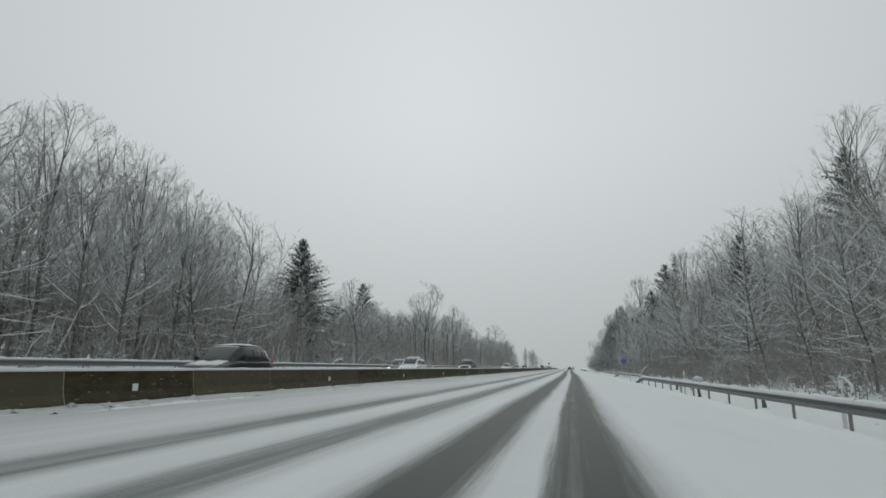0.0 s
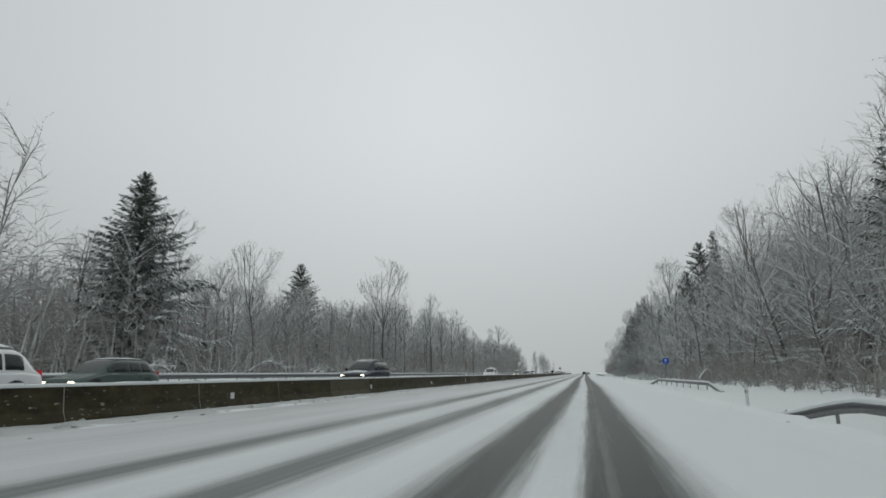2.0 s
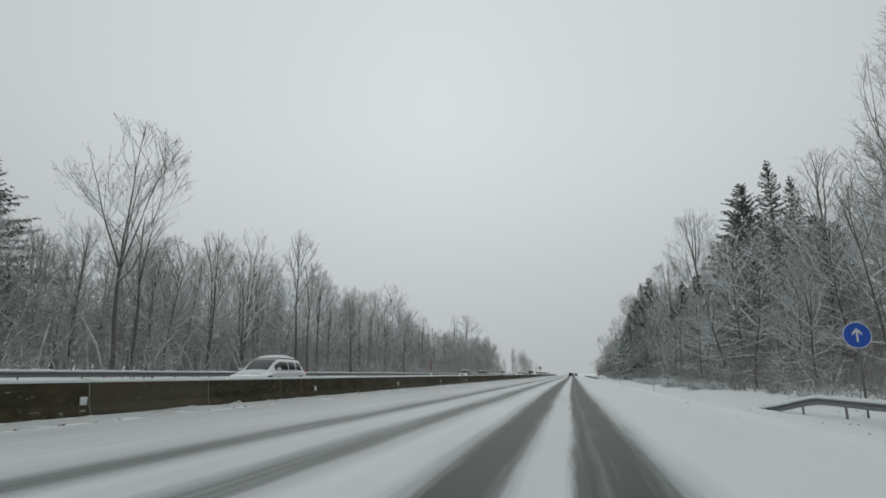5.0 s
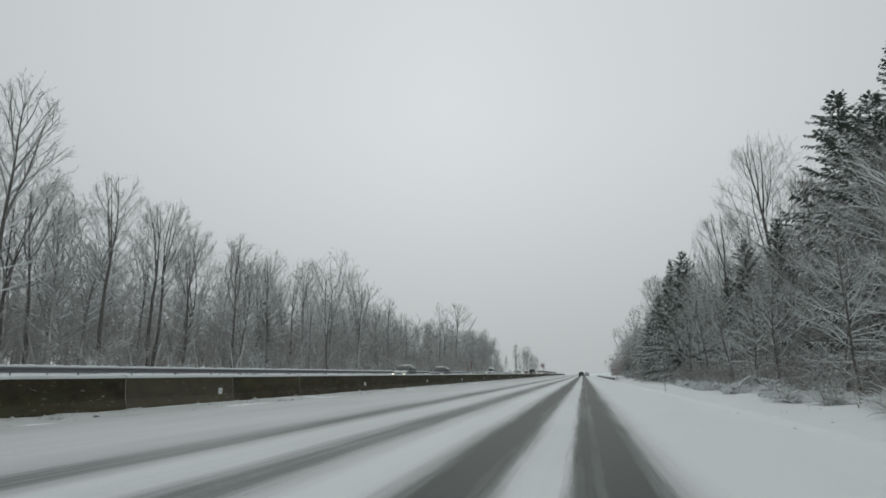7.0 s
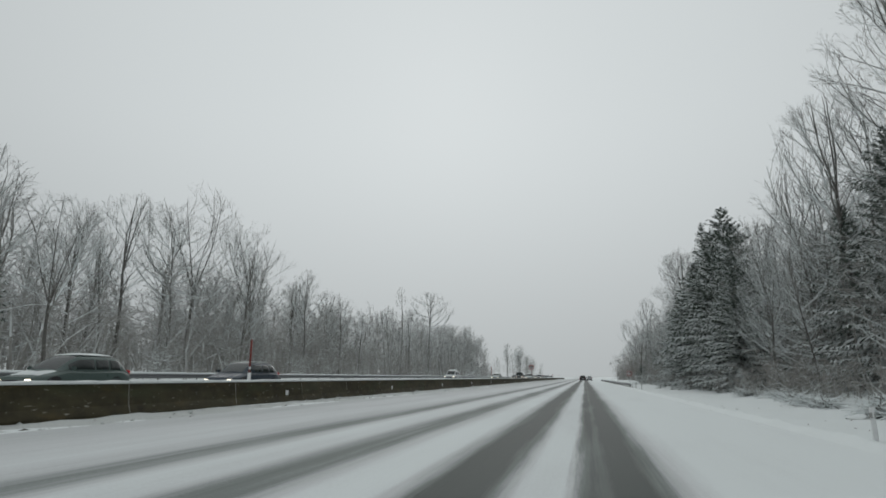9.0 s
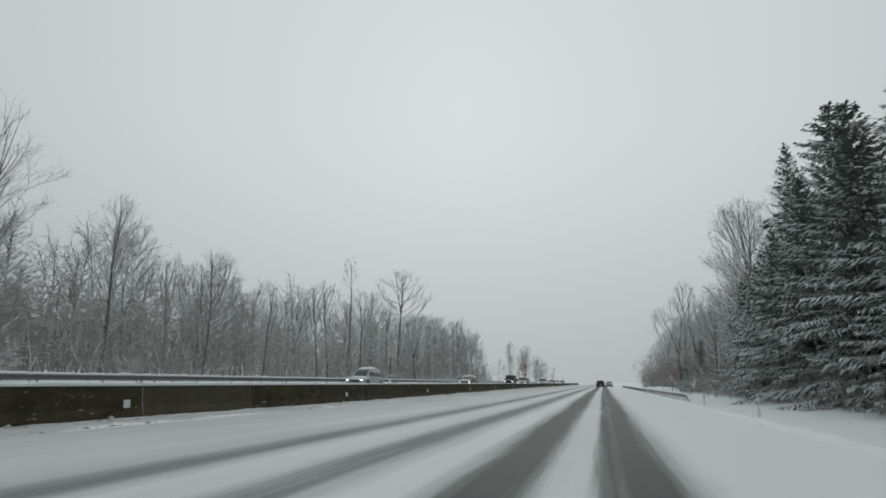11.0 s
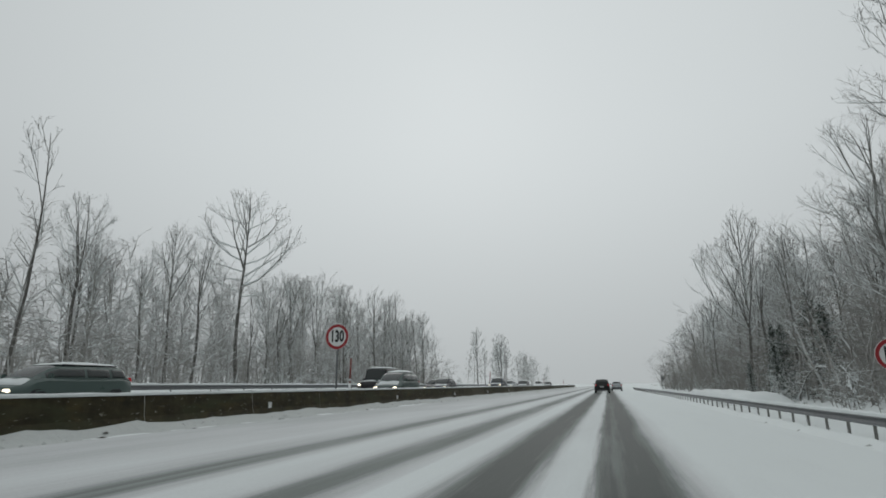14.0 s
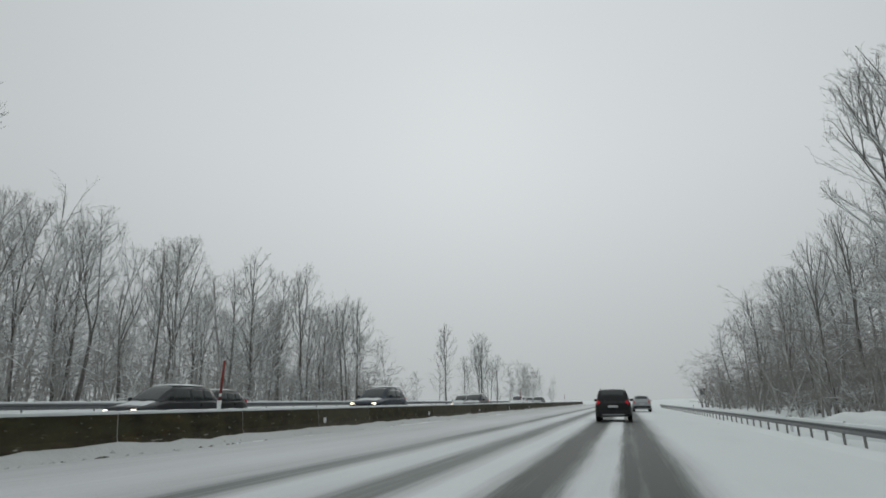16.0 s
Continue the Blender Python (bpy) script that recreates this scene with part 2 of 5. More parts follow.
def box_bm(sx, sy, sz, at=(0, 0, 0), bevel=0.0, seg=1):
    bm = bmesh.new()
    bmesh.ops.create_cube(bm, size=1.0, matrix=Matrix.Translation(at) @ Matrix.Diagonal((sx, sy, sz, 1)))
    if bevel:
        bmesh.ops.bevel(bm, geom=bm.edges[:], offset=bevel, segments=seg, affect="EDGES")
    return bm


def disc_bm(r, depth, at=(0, 0, 0), axis="Y", seg=32, r2=None):
    bm = bmesh.new()
    turn = {"X": pose(0, 0, 0, 0, 90, 0), "Y": pose(0, 0, 0, 90, 0, 0), "Z": Matrix()}[axis]
    bmesh.ops.create_cone(bm, cap_ends=True, segments=seg, radius1=r, radius2=r if r2 is None else r2, depth=depth, matrix=Matrix.Translation(at) @ turn)
    return bm


def tubes(lines):
    """Vertices and faces of tapering tubes: each line is points, radii and the number of sides. A line of two points becomes a thin cone, or with two sides a single sliver."""
    groups = {}
    for pts, rad, k in lines:
        groups.setdefault((len(pts), k), []).append((pts, rad))
    all_v, all_f, base = [], [], 0
    for (n, k), group in groups.items():
        p = np.array([g[0] for g in group], float)
        r = np.array([g[1] for g in group], float)
        d = np.gradient(p, axis=1)
        d /= np.linalg.norm(d, axis=2, keepdims=True) + 1e-9
        ref = np.where(np.abs(d[..., 2:3]) > 0.95, np.array([1.0, 0, 0]), np.array([0, 0, 1.0]))
        u = np.cross(d, ref)
        u /= np.linalg.norm(u, axis=2, keepdims=True) + 1e-9
        w = np.cross(u, d)
        ang = math.tau * (np.arange(k) / k + 0.25)
        ring = p[:, :, None] + r[:, :, None, None] * (np.cos(ang)[:, None] * u[:, :, None] + np.sin(ang)[:, None] * w[:, :, None])
        j = np.arange(k)
        j1 = (j + 1) % k
        if n == 2:
            v = np.concatenate([ring[:, 0], p[:, 1:2]], 1)
            f = np.stack([j, j1, np.full(k, k)], 1)[:1 if k == 2 else k]
            f = np.arange(len(group))[:, None, None] * (k + 1) + f[None]
        else:
            v = ring.reshape(len(group), n * k, 3)
            f = np.stack([j, j1, j1 + k, j + k], 1)
            f = (np.arange(n - 1) * k)[:, None, None] + f[None]
            f = np.arange(len(group))[:, None, None] * (n * k) + f.reshape(1, -1, 4)
        all_v.append(v.reshape(-1, 3))
        all_f += (f.reshape(-1, f.shape[-1]) + base).tolist()
        base += v.shape[0] * v.shape[1]
    return np.concatenate(all_v).tolist(), all_f


# ---------------------------------------------------------------- ground and road
PROFILE = [(-1500, 9.0), (-400, 6.0), (-120, 2.6), (-60, 1.5), (-42, 1.2), (-30, 0.62), (-27, 0.5), (-24.5, 0.42), (-11.2, 0.33), (-10.3, 0.34), (-9.9, 0.26),
           (-9.3, 0.235), (-8.6, 0.225), (4.6, -0.115), (5.0, -0.06), (5.5, -0.17), (6.4, -0.42), (7.4, -0.58), (10.0, -0.64), (13.0, -0.5), (18, -0.1), (30, 0.6),
           (60, 2.2), (150, 4.0), (400, 7.0), (1500, 10.0)]


def ground_z(x):
    return float(np.interp(x, [p[0] for p in PROFILE], [p[1] for p in PROFILE]))


def build_ground():
    xs = sorted({p[0] for p in PROFILE} | {-9.6, -9.0, 5.2, 5.8, 6.0, 6.8, 8.0, 9.0, 11.5, 15, 21, 24, 27, 34, 38, 44, 50, -33, -36, -39, -46, -50, -55, -70, -90, 80, 110} | {-8.5, 4.5})
    ys = [-1500, -600, -200, -80] + list(np.arange(-40, 640, 2.0)) + [700, 800, 1000, 1500, 2400]
    vs, fs = [], []
    for y in ys:
        for x in xs:
            z = ground_z(x)
            if -8.55 < x < 4.55:
                z -= 0.12
            elif -60 < x < 70 and -50 < y < 650:
                amp = 0.035 if -10 < x < 6.2 else (0.10 if x > 0 and x < 9 else 0.22)
                if -28 < x < -10:
                    amp = 0.02
                z += amp * noise.noise((x * 0.45, y * 0.3, 1.7)) + amp * 0.5 * noise.noise((x * 1.3, y * 1.1, 5.0))
            vs.append((x, y, z))
    n = len(xs)
    for j in range(len(ys) - 1):
        for i in range(n - 1):
            a = j * n + i
            fs.append((a, a + 1, a + 1 + n, a + n))
    ob = new("ground", mesh_of("ground", vs, fs, M_SNOW, True))
    tagged(ob, "snow-covered verge and open ground beside the motorway", "snowy ground", kind="structure")


def build_road(name, x0, x1, dark, label):
    ruts = [(-5.08, 0.40), (-3.35, 0.40), (-1.22, 0.36), (0.22, 0.36)]
    xs = np.arange(x0, x1 + 0.001, 0.12)
    ys = [-120] + list(np.arange(-30, 560, 3.0)) + [700, 900, 1300]
    vs, fs = [], []
    for y in ys:
        for x in xs:
            dip = sum(math.exp(-((x - c) / w) ** 2) for c, w in ruts) if dark else 0
            vs.append((x, y, ground_z(x) + 0.012 - 0.022 * dip + 0.008 * noise.noise((x * 0.9, y * 0.25, 0))))
    n = len(xs)
    for j in range(len(ys) - 1):
        for i in range(n - 1):
            a = j * n + i
            fs.append((a, a + 1, a + 1 + n, a + n))
    ob = new(name, mesh_of(name, vs, fs, M_ROAD, True))
    tagged(ob, label, "road", kind="structure")


def build_clods():
    """Small lumps of ploughed snow along both edges of the carriageway."""
    rng = random.Random(4)
    vs, fs = [], []
    for i in range(2600):
        left = rng.random() < 0.6
        x = rng.gauss(-9.1, 0.35) if left else rng.gauss(5.1, 0.3) if rng.random() < 0.8 else rng.uniform(5.5, 9)
        y, r = rng.uniform(-20, 470), rng.uniform(0.02, 0.07)
        if i % 3 == 0:
            # crumbs that have rolled down to the foot of the ridge, in runs
            y = 26 * math.floor(y / 26) + rng.gauss(8, 6)
            x, r = -8.78 + 0.25 * noise.noise((y * 0.12, 5, 0)) + rng.gauss(0, 0.05), rng.uniform(0.02, 0.06)
        z = ground_z(x) + r * 0.2 + (0.05 if -9.8 < x < -8.9 else 0)
        at = len(vs)
        for a in range(5):
            g = math.tau * a / 5 + rng.random()
            vs.append((x + r * math.cos(g) * rng.uniform(0.8, 1.8), y + 1.4 * r * math.sin(g), z - 0.02))
        vs.append((x, y, z + r * 0.5))
        fs += [(at + a, at + (a + 1) % 5, at + 5) for a in range(5)]
    ob = new("snow_clods", mesh_of("snow_clods", vs, fs, M_CLOD))
    tagged(ob, "small lumps of ploughed snow along the road edges", "snow clods", kind="stuff")
    vs, fs = [], []
    for i in range(700):
        left = rng.random() < 0.45 and i < 420
        x = rng.gauss(-9.0, 0.3) if left else rng.gauss(5.0, 0.12) if rng.random() < 0.6 else rng.uniform(7, 12)
        y, r = rng.uniform(-20, 470), rng.uniform(0.015, 0.04)
        if i >= 420:
            x, y = rng.uniform(7.6, 13.0), rng.choice((rng.uniform(98, 150), rng.uniform(170, 250), rng.gauss(285, 6)))
        elif i % 2:
            # dark dashes that stand in for shade under the ridge's crumbled edge
            y = 26 * math.floor(y / 26) + rng.gauss(8, 4)
            x = -8.74 + 0.25 * noise.noise((y * 0.12, 5, 0))
        z = ground_z(x) + 0.02 + (0.05 if -9.8 < x < -8.9 else 0)
        at = len(vs)
        for a in range(4):
            g = math.tau * a / 4 + rng.random()
            vs.append((x + r * math.cos(g), y + rng.uniform(1.5, 5.0) * r * math.sin(g), z - 0.01))
        vs.append((x, y, z + r * 0.5))
        fs += [(at + a, at + (a + 1) % 4, at + 4) for a in range(4)]
    ob = new("earth_lumps", mesh_of("earth_lumps", vs, fs, plain("dark_earth_and_shade", (0.07, 0.06, 0.05), 0.9)))
    tagged(ob, "dark lumps of earth and grass in the snow, and dark dashes as painted shade along the ridge foot", "earth lumps", kind="stuff")


def build_bank(name, label, x0, x1, crest, high, seed, mat):
    """The low lumpy ridge that the plough has left along an edge."""
    xs = np.linspace(x0, x1, 15)
    ys = np.arange(-30, 480, 0.45)
    vs, fs, n = [], [], 15
    for y in ys:
        slide = 0.22 * noise.noise((y * 0.13, seed, 0))
        tall = high * (0.75 + 0.6 * noise.noise((y * 0.35, seed, 3)))
        if crest < 0:
            tall = tall * (0.25 + min(1.0, max(0.0, (y - 235) / 50))) + 0.06 * min(1.0, max(0.0, (y - 255) / 50))
        for i, x in enumerate(xs):
            edge = math.sin(math.pi * i / (n - 1)) ** 0.6
            lump = 0.075 * noise.noise((x * 2.2, y * 1.4, seed)) + 0.05 * noise.noise((x * 6.0, y * 4.5, seed)) + 0.02 * abs(noise.noise((x * 11.0, y * 9.0, seed)))
            vs.append((x, y, ground_z(x) - 0.03 + edge * (tall * math.exp(-((x - crest - slide) / 0.34) ** 2) + 0.045 + lump)))
    for j in range(len(ys) - 1):
        for i in range(n - 1):
            k = j * n + i
            fs.append((k, k + 1, k + 1 + n, k + n))
    tagged(new(name, mesh_of(name, vs, fs, mat, True)), label, "snow bank", kind="structure")


build_ground()
build_bank("bank_left", "ploughed ridge of lumpy snow along the barrier", -9.98, -8.5, -9.45, 0.07, 1.0, M_CLOD)
build_bank("bank_right", "low ploughed ridge of snow along the shoulder", 4.35, 6.1, 5.05, 0.06, 7.0, M_SNOW)
build_road("road", -8.6, 4.6, True, "snow-covered motorway lanes with dark slushy wheel ruts")
build_clods()


# ---------------------------------------------------------------- concrete barrier between the carriageways
def build_barrier():
    root = new("concrete_barrier")
    tagged(root, "long brown-stained concrete barrier wall with snow on top", "road barrier", kind="structure")
    half = [(0.22, 0.0), (0.22, 0.10), (0.15, 0.28), (0.105, 0.70), (0.10, 0.76)]
    ring = [(-x, z) for x, z in half] + [(x, z) for x, z in reversed(half)]
    L, N = 4.19, 122
    vs = [(x, y, z) for y in (0.012, L - 0.012) for x, z in ring]
    n = len(ring)
    fs = [(i, i + 1, i + 1 + n, i + n) for i in range(n - 1)] + [tuple(range(n)), tuple(range(2 * n - 1, n - 1, -1))]
    element = mesh_of("barrier_element", vs, fs, M_CONCRETE)
    vs = [(x * 0.96, y, z) for y in (-0.012, 0.012) for x, z in ring]
    seam = mesh_of("joint", vs, fs, plain("snow_packed_joint", (0.42, 0.41, 0.38), 0.9))
    caps = []
    for v in range(4):
        rng = random.Random(v)
        vs, fs2 = [], []
        for j in range(13):
            h, w = 0.034 + 0.02 * rng.random(), 0.115 + 0.015 * rng.random()
            y = j * L / 12
            for x, z in ((-w, 0.735), (-w * 0.95, 0.76 + h * 0.6), (-w * 0.4, 0.76 + h), (w * 0.4, 0.76 + h), (w * 0.95, 0.76 + h * 0.6), (w, 0.735)):
                vs.append((x, y, z))
        for j in range(12):
            for i in range(5):
                a = j * 6 + i
                fs2.append((a, a + 1, a + 7, a + 6))
        caps.append(mesh_of("snow_cap", vs, fs2, M_SNOW, True))
    for k in range(N):
        y = -27.6 + k * L
        e = part("barrier_element", element, root)
        e.location = (-10.1, y, 0.20)
        part("snow_cap", caps[k % 4], e, "soft ridge of fresh snow")
        j = part("joint", seam, root)
        j.location = (-10.1, y, 0.20)
    refl = from_bm("reflector", box_bm(0.03, 0.18, 0.17, bevel=0.01), M_WHITE)
    y = 0.7
    while y < 460:
        r = part("reflector", refl, root, "small white reflector plate")
        r.location = (-9.95, y, 0.56)
        y += 11.40


build_barrier()


# ---------------------------------------------------------------- steel guard rails
def w_beam(pts, thick=0.055):
    """The rolled two-wave beam swept along pts (x, y, z of its top edge)."""
    prof = [(0.0, 0.0), (0.07, -0.03), (0.07, -0.09), (0.01, -0.135), (0.01, -0.175), (0.07, -0.22), (0.07, -0.28), (0.0, -0.31)]
    ring = prof + [(x + 0.008, z) for x, z in reversed(prof)]
    vs, fs, n = [], [], len(ring)
    for x, y, z in pts:
        vs += [(x - px, y, z + pz) for px, pz in ring]
    for j in range(len(pts) - 1):
        for i in range(n):
            a, b = j * n + i, j * n + (i + 1) % n
            fs.append((a, b, b + n, a + n))
    fs += [tuple(range(n)), tuple(range(len(pts) * n - 1, (len(pts) - 1) * n - 1, -1))]
    return vs, fs


def snow_strip(pts, seed, w=0.05, h=0.05):
    rng = random.Random(seed)
    vs, fs = [], []
    for x, y, z in pts:
        k = h * rng.uniform(0.65, 1.25)
        vs += [(x - w - 0.045, y, z - 0.045), (x - w - 0.035, y, z + k * 0.35), (x - 0.03, y, z + k), (x + 0.04, y, z + k * 0.6), (x + 0.05, y, z - 0.03)]
    for j in range(len(pts) - 1):
        for i in range(4):
            a = j * 5 + i
            fs.append((a, a + 1, a + 6, a + 5))
    return vs, fs


def guard_rail(line, spacing, label, y_from, y_to, snow=0.10, side=1):
    """line(y) gives x and the top's z; posts reach to the ground."""
    root = new("guard_rail")
    tagged(root, label, "guard rail")
    y, k = y_from, 0
    while y < y_to - 0.01:
        end = min(y + 4.0, y_to)
        steps = [y + (end - y) * i / 4 for i in range(5)]
        pts = [(*(line(v)[:1]), v, line(v)[1]) for v in steps]
        if side < 0:
            vs, fs = w_beam([(-x, a, z) for x, a, z in pts])
            vs = [(-x, a, z) for x, a, z in vs]
        else:
            vs, fs = w_beam(pts)
        part("beam", mesh_of("beam", vs, fs, M_STEEL), root, "grey galvanised rolled steel beam")
        fine = [y + (end - y) * i / 10 for i in range(11)]
        vs, fs = snow_strip([(line(v)[0], v, line(v)[1]) for v in fine], k, h=snow)
        part("snow_cap", mesh_of("snow_cap", vs, fs, M_SNOW, True), root, "thin ridge of snow")
        y, k = end, k + 1
    y = y_from + 0.6
    post = from_bm("post", box_bm(0.09, 0.05, 1.0, (0, 0, -0.5), 0.01), M_POST)
    while y < y_to:
        x, z = line(y)
        g = ground_z(x) - 0.1
        if z - g > 0.35:
            o = part("post", post, root)
            o.location, o.scale = (x + 0.06 * side, y, z - 0.06), (1, 1, z - 0.06 - g)
        y += spacing
    return root


def ramped(x_of, ground, top, a, b, run_a, run_b):
    """A rail whose ends dive into the ground over run_a and run_b metres."""
    def line(y):
        f = 1.0
        if run_a:
            f = min(f, (y - a) / run_a)
        if run_b:
            f = min(f, (b - y) / run_b)
        f = max(0.0, min(1.0, f))
        f = f * f * (3 - 2 * f) * 0.4 + f * 0.6
        return x_of(y), ground + (top - ground) * f
    return line


guard_rail(ramped(lambda y: 6.95 - 0.5 * max(0, (y - 54) / 12) ** 2, -0.42, 0.32, -23.2, 66, 0, 6), 4.0, "snow-capped steel guard rail beside the shoulder", -23.2, 66)
guard_rail(ramped(lambda y: 10.9 - (y - 101) / 37 * 0.9 - 0.5 * max(0, (y - 132) / 6) ** 2 + 0.25 * max(0, (102 - y) / 3), -0.62, 0.14, 97.5, 138.3, 4, 6), 4.0,
           "short snow-capped steel guard rail with ends sunk into snow", 97.5, 138.3)
guard_rail(ramped(lambda y: 7.35 - 0.85 * max(0, (290 - y) / 10) ** 1.5 * 0.8, -0.55, 0.19, 280, 480, 7, 0), 2.0, "long snow-capped steel guard rail beside the shoulder", 280, 480)
guard_rail(lambda y: (-27.0, 1.27), 4.0, "snow-capped steel guard rail beyond the opposite lanes", -40, 520, side=-1)


# ---------------------------------------------------------------- signs, snow poles, marker posts
def text_mesh(name, body, size, mat, depth=0.004, bold=0.0):
    cu = bpy.data.curves.new(name, "FONT")
    cu.body, cu.size, cu.extrude, cu.offset = body, size, depth, bold
    cu.align_x, cu.align_y = "CENTER", "CENTER"
    cu.resolution_u = 3
    tmp = new(name, cu)
    bpy.context.view_layer.update()
    me = bpy.data.meshes.new_from_object(tmp.evaluated_get(bpy.context.evaluated_depsgraph_get()))
    bpy.data.objects.remove(tmp)
    me.materials.clear()
    me.materials.append(mat)
    return me


def ring_mesh(name, r0, r1, depth, mat, seg=48):
    vs, fs = [], []
    for i in range(seg):
        c, s = math.cos(math.tau * i / seg), math.sin(math.tau * i / seg)
        vs += [(r0 * c, 0, r0 * s), (r1 * c, 0, r1 * s), (r1 * c, depth, r1 * s), (r0 * c, depth, r0 * s)]
    for i in range(seg):
        a, b = i * 4, ((i + 1) % seg) * 4
        for j in range(4):
            fs.append((a + j, a + (j + 1) % 4, b + (j + 1) % 4, b + j))
    return mesh_of(name, vs, fs, mat)


def round_sign(x, y, z, r, kind, label, foot):
    root = new("road_sign")
    root.location = (x, y, foot)
    tagged(root, label, "road sign", "speed limit signs" if kind == "130" else "")
    h = z - foot
    plate = part("plate", from_bm("plate", disc_bm(r, 0.02, (0, 0, h), "Y", 48), M_BLUE if kind == "arrow" else M_SIGNWHITE, False), root)
    if kind == "130":
        o = part("rim", ring_mesh("rim", r * 0.76, r * 0.985, 0.006, M_RED), plate, "red border ring")
        o.location = (0, -0.017, h)
        o = part("lettering", text_mesh("lettering", "130", r * 1.0, M_BLACK, bold=0.018), plate, "black numerals 130")
        o.matrix_basis = pose(0, -0.016, h, 90, 0, 0) @ Matrix.Diagonal((0.80, 1.25, 1, 1))
    else:
        o = part("rim", ring_mesh("rim", r * 0.93, r * 0.99, 0.006, M_SIGNWHITE), plate, "thin white border")
        o.location = (0, -0.017, h)
        vs = [(-0.07, -0.5), (0.07, -0.5), (0.07, 0.22), (0.33, -0.02), (0.33, 0.2), (0, 0.55), (-0.33, 0.2), (-0.33, -0.02), (-0.07, 0.22)]
        vs = [(a * r, -0.016, h + b * r) for a, b in vs] + [(a * r, -0.011, h + b * r) for a, b in vs]
        n = 9
        fs = [(0, 1, 2, 8), (2, 3, 4, 5), (2, 5, 8), (8, 5, 6, 7)] + [(i, (i + 1) % n, (i + 1) % n + n, i + n) for i in range(n)]
        part("arrow", mesh_of("arrow", vs, fs, M_SIGNWHITE), plate, "white upward arrow")
    part("post", from_bm("post", disc_bm(0.038, h + r * 0.6, (0, 0.05, (h + r * 0.6) / 2 - 0.05), "Z", 12), M_STEEL, True), root, "grey steel tube")
    for dz in (-0.3, 0.3):
        part("clamp", from_bm("clamp", box_bm(0.14, 0.05, 0.04, (0, 0.03, h + dz * r), 0.008), M_STEEL), root)
    bm = box_bm(r * 0.9, 0.05, 0.05, (0, 0, h + r + 0.012), 0.02, 2)
    part("snow_cap", from_bm("snow_cap", bm, M_SNOW, True), root, "small cap of snow")
    return root


round_sign(-11.1, 315.4, 3.18, 0.54, "130", "round red-rimmed speed sign on a steel post behind the barrier", 0.3)
round_sign(8.85, 314.2, 1.95, 0.52, "130", "round red-rimmed speed sign on a steel post behind the guard rail", -0.6)
round_sign(11.0, 130.1, 2.58, 0.52, "arrow", "round blue sign with white arrow on a steel post", -0.62)


def small_board(x, y):
    root = new("road_sign")
    root.location = (x, y, ground_z(x))
    tagged(root, "small grey rectangular road sign seen from far", "road sign")
    part("plate", from_bm("plate", box_bm(0.9, 0.03, 1.2, (0, 0, 3.0), 0.02), plain("grey_sign_back", (0.16, 0.17, 0.18), 0.6)), root)
    for sx in (-0.3, 0.3):
        part("post", from_bm("post", disc_bm(0.035, 4.0, (sx, 0.05, 2.0), "Z", 10), M_STEEL, True), root)


small_board(14.5, 462)


def snow_pole(y, lean, x=-11.2):
    """A red-topped pole that marks the barrier for ploughs."""
    root = new("snow_pole")
    root.matrix_basis = pose(x, y, ground_z(x) - 0.05, 0, lean, 0)
    tagged(root, "red and white snow marker pole behind the barrier", "marker pole", "snow poles")
    part("lower_tube", from_bm("lower_tube", disc_bm(0.055, 0.95, (0, 0, 0.475), "Z", 12), M_WHITE, True), root, "pale white sleeve")
    part("upper_tube", from_bm("upper_tube", disc_bm(0.034, 1.2, (0, 0, 1.5), "Z", 12), M_POLE, True), root, "weathered red painted tube")
    part("band", from_bm("band", disc_bm(0.036, 0.09, (0, 0, 1.1), "Z", 12), M_WHITE, True), root, "white band")
    part("snow_cap", from_bm("snow_cap", disc_bm(0.045, 0.05, (0, 0, 2.1), "Z", 12, 0.02), M_SNOW, True), root)


for y, lean in ((-2, 1), (48, 0.5), (98.4, 1.0), (151, -0.5), (205.5, 0.3), (259.8, 0.8), (317.0, 1.5), (350.0, 3.0), (402, 0), (452, 1)):
    snow_pole(y, lean)


def marker_post(x, y, h, lean=0.0, snow=True):
    root = new("marker_post")
    root.matrix_basis = pose(x, y, ground_z(x) - 0.08, 0, lean, 0)
    tagged(root, "white roadside marker post with a dark band, in snow", "marker post", "marker posts")
    bm = box_bm(0.12, 0.10, h, (0, 0, h / 2), 0.025, 2)
    for v in bm.verts:
        if v.co.z > h * 0.9:
            v.co.z += v.co.x * 0.5
    part("post_body", from_bm("post_body", bm, M_WHITE), root)
    part("band", from_bm("band", box_bm(0.126, 0.106, 0.16, (0, 0, h * 0.78), 0.02), M_POST), root, "dark grey band")
    part("reflector", from_bm("reflector", box_bm(0.05, 0.01, 0.12, (0, -0.056, h * 0.78), 0.004), M_SIGNWHITE), root)
    if snow:
        part("snow_cap", from_bm("snow_cap", box_bm(0.13, 0.11, 0.09, (0, 0, h + 0.05), 0.035, 2), M_SNOW, True), root)


for a in ((6.5, 69.6, 1.0), (7.6, 206.0, 1.0), (6.0, 256.1, 1.0), (8.5, 322.6, 1.1), (7.6, 43.4, 1.62), (7.9, 20.0, 1.5), (7.0, 160, 1.0), (8.4, 372, 1.1), (8.4, 420, 1.1)):
    marker_post(*a)
marker_post(7.0, 276.6, 1.05, 4.0, False)


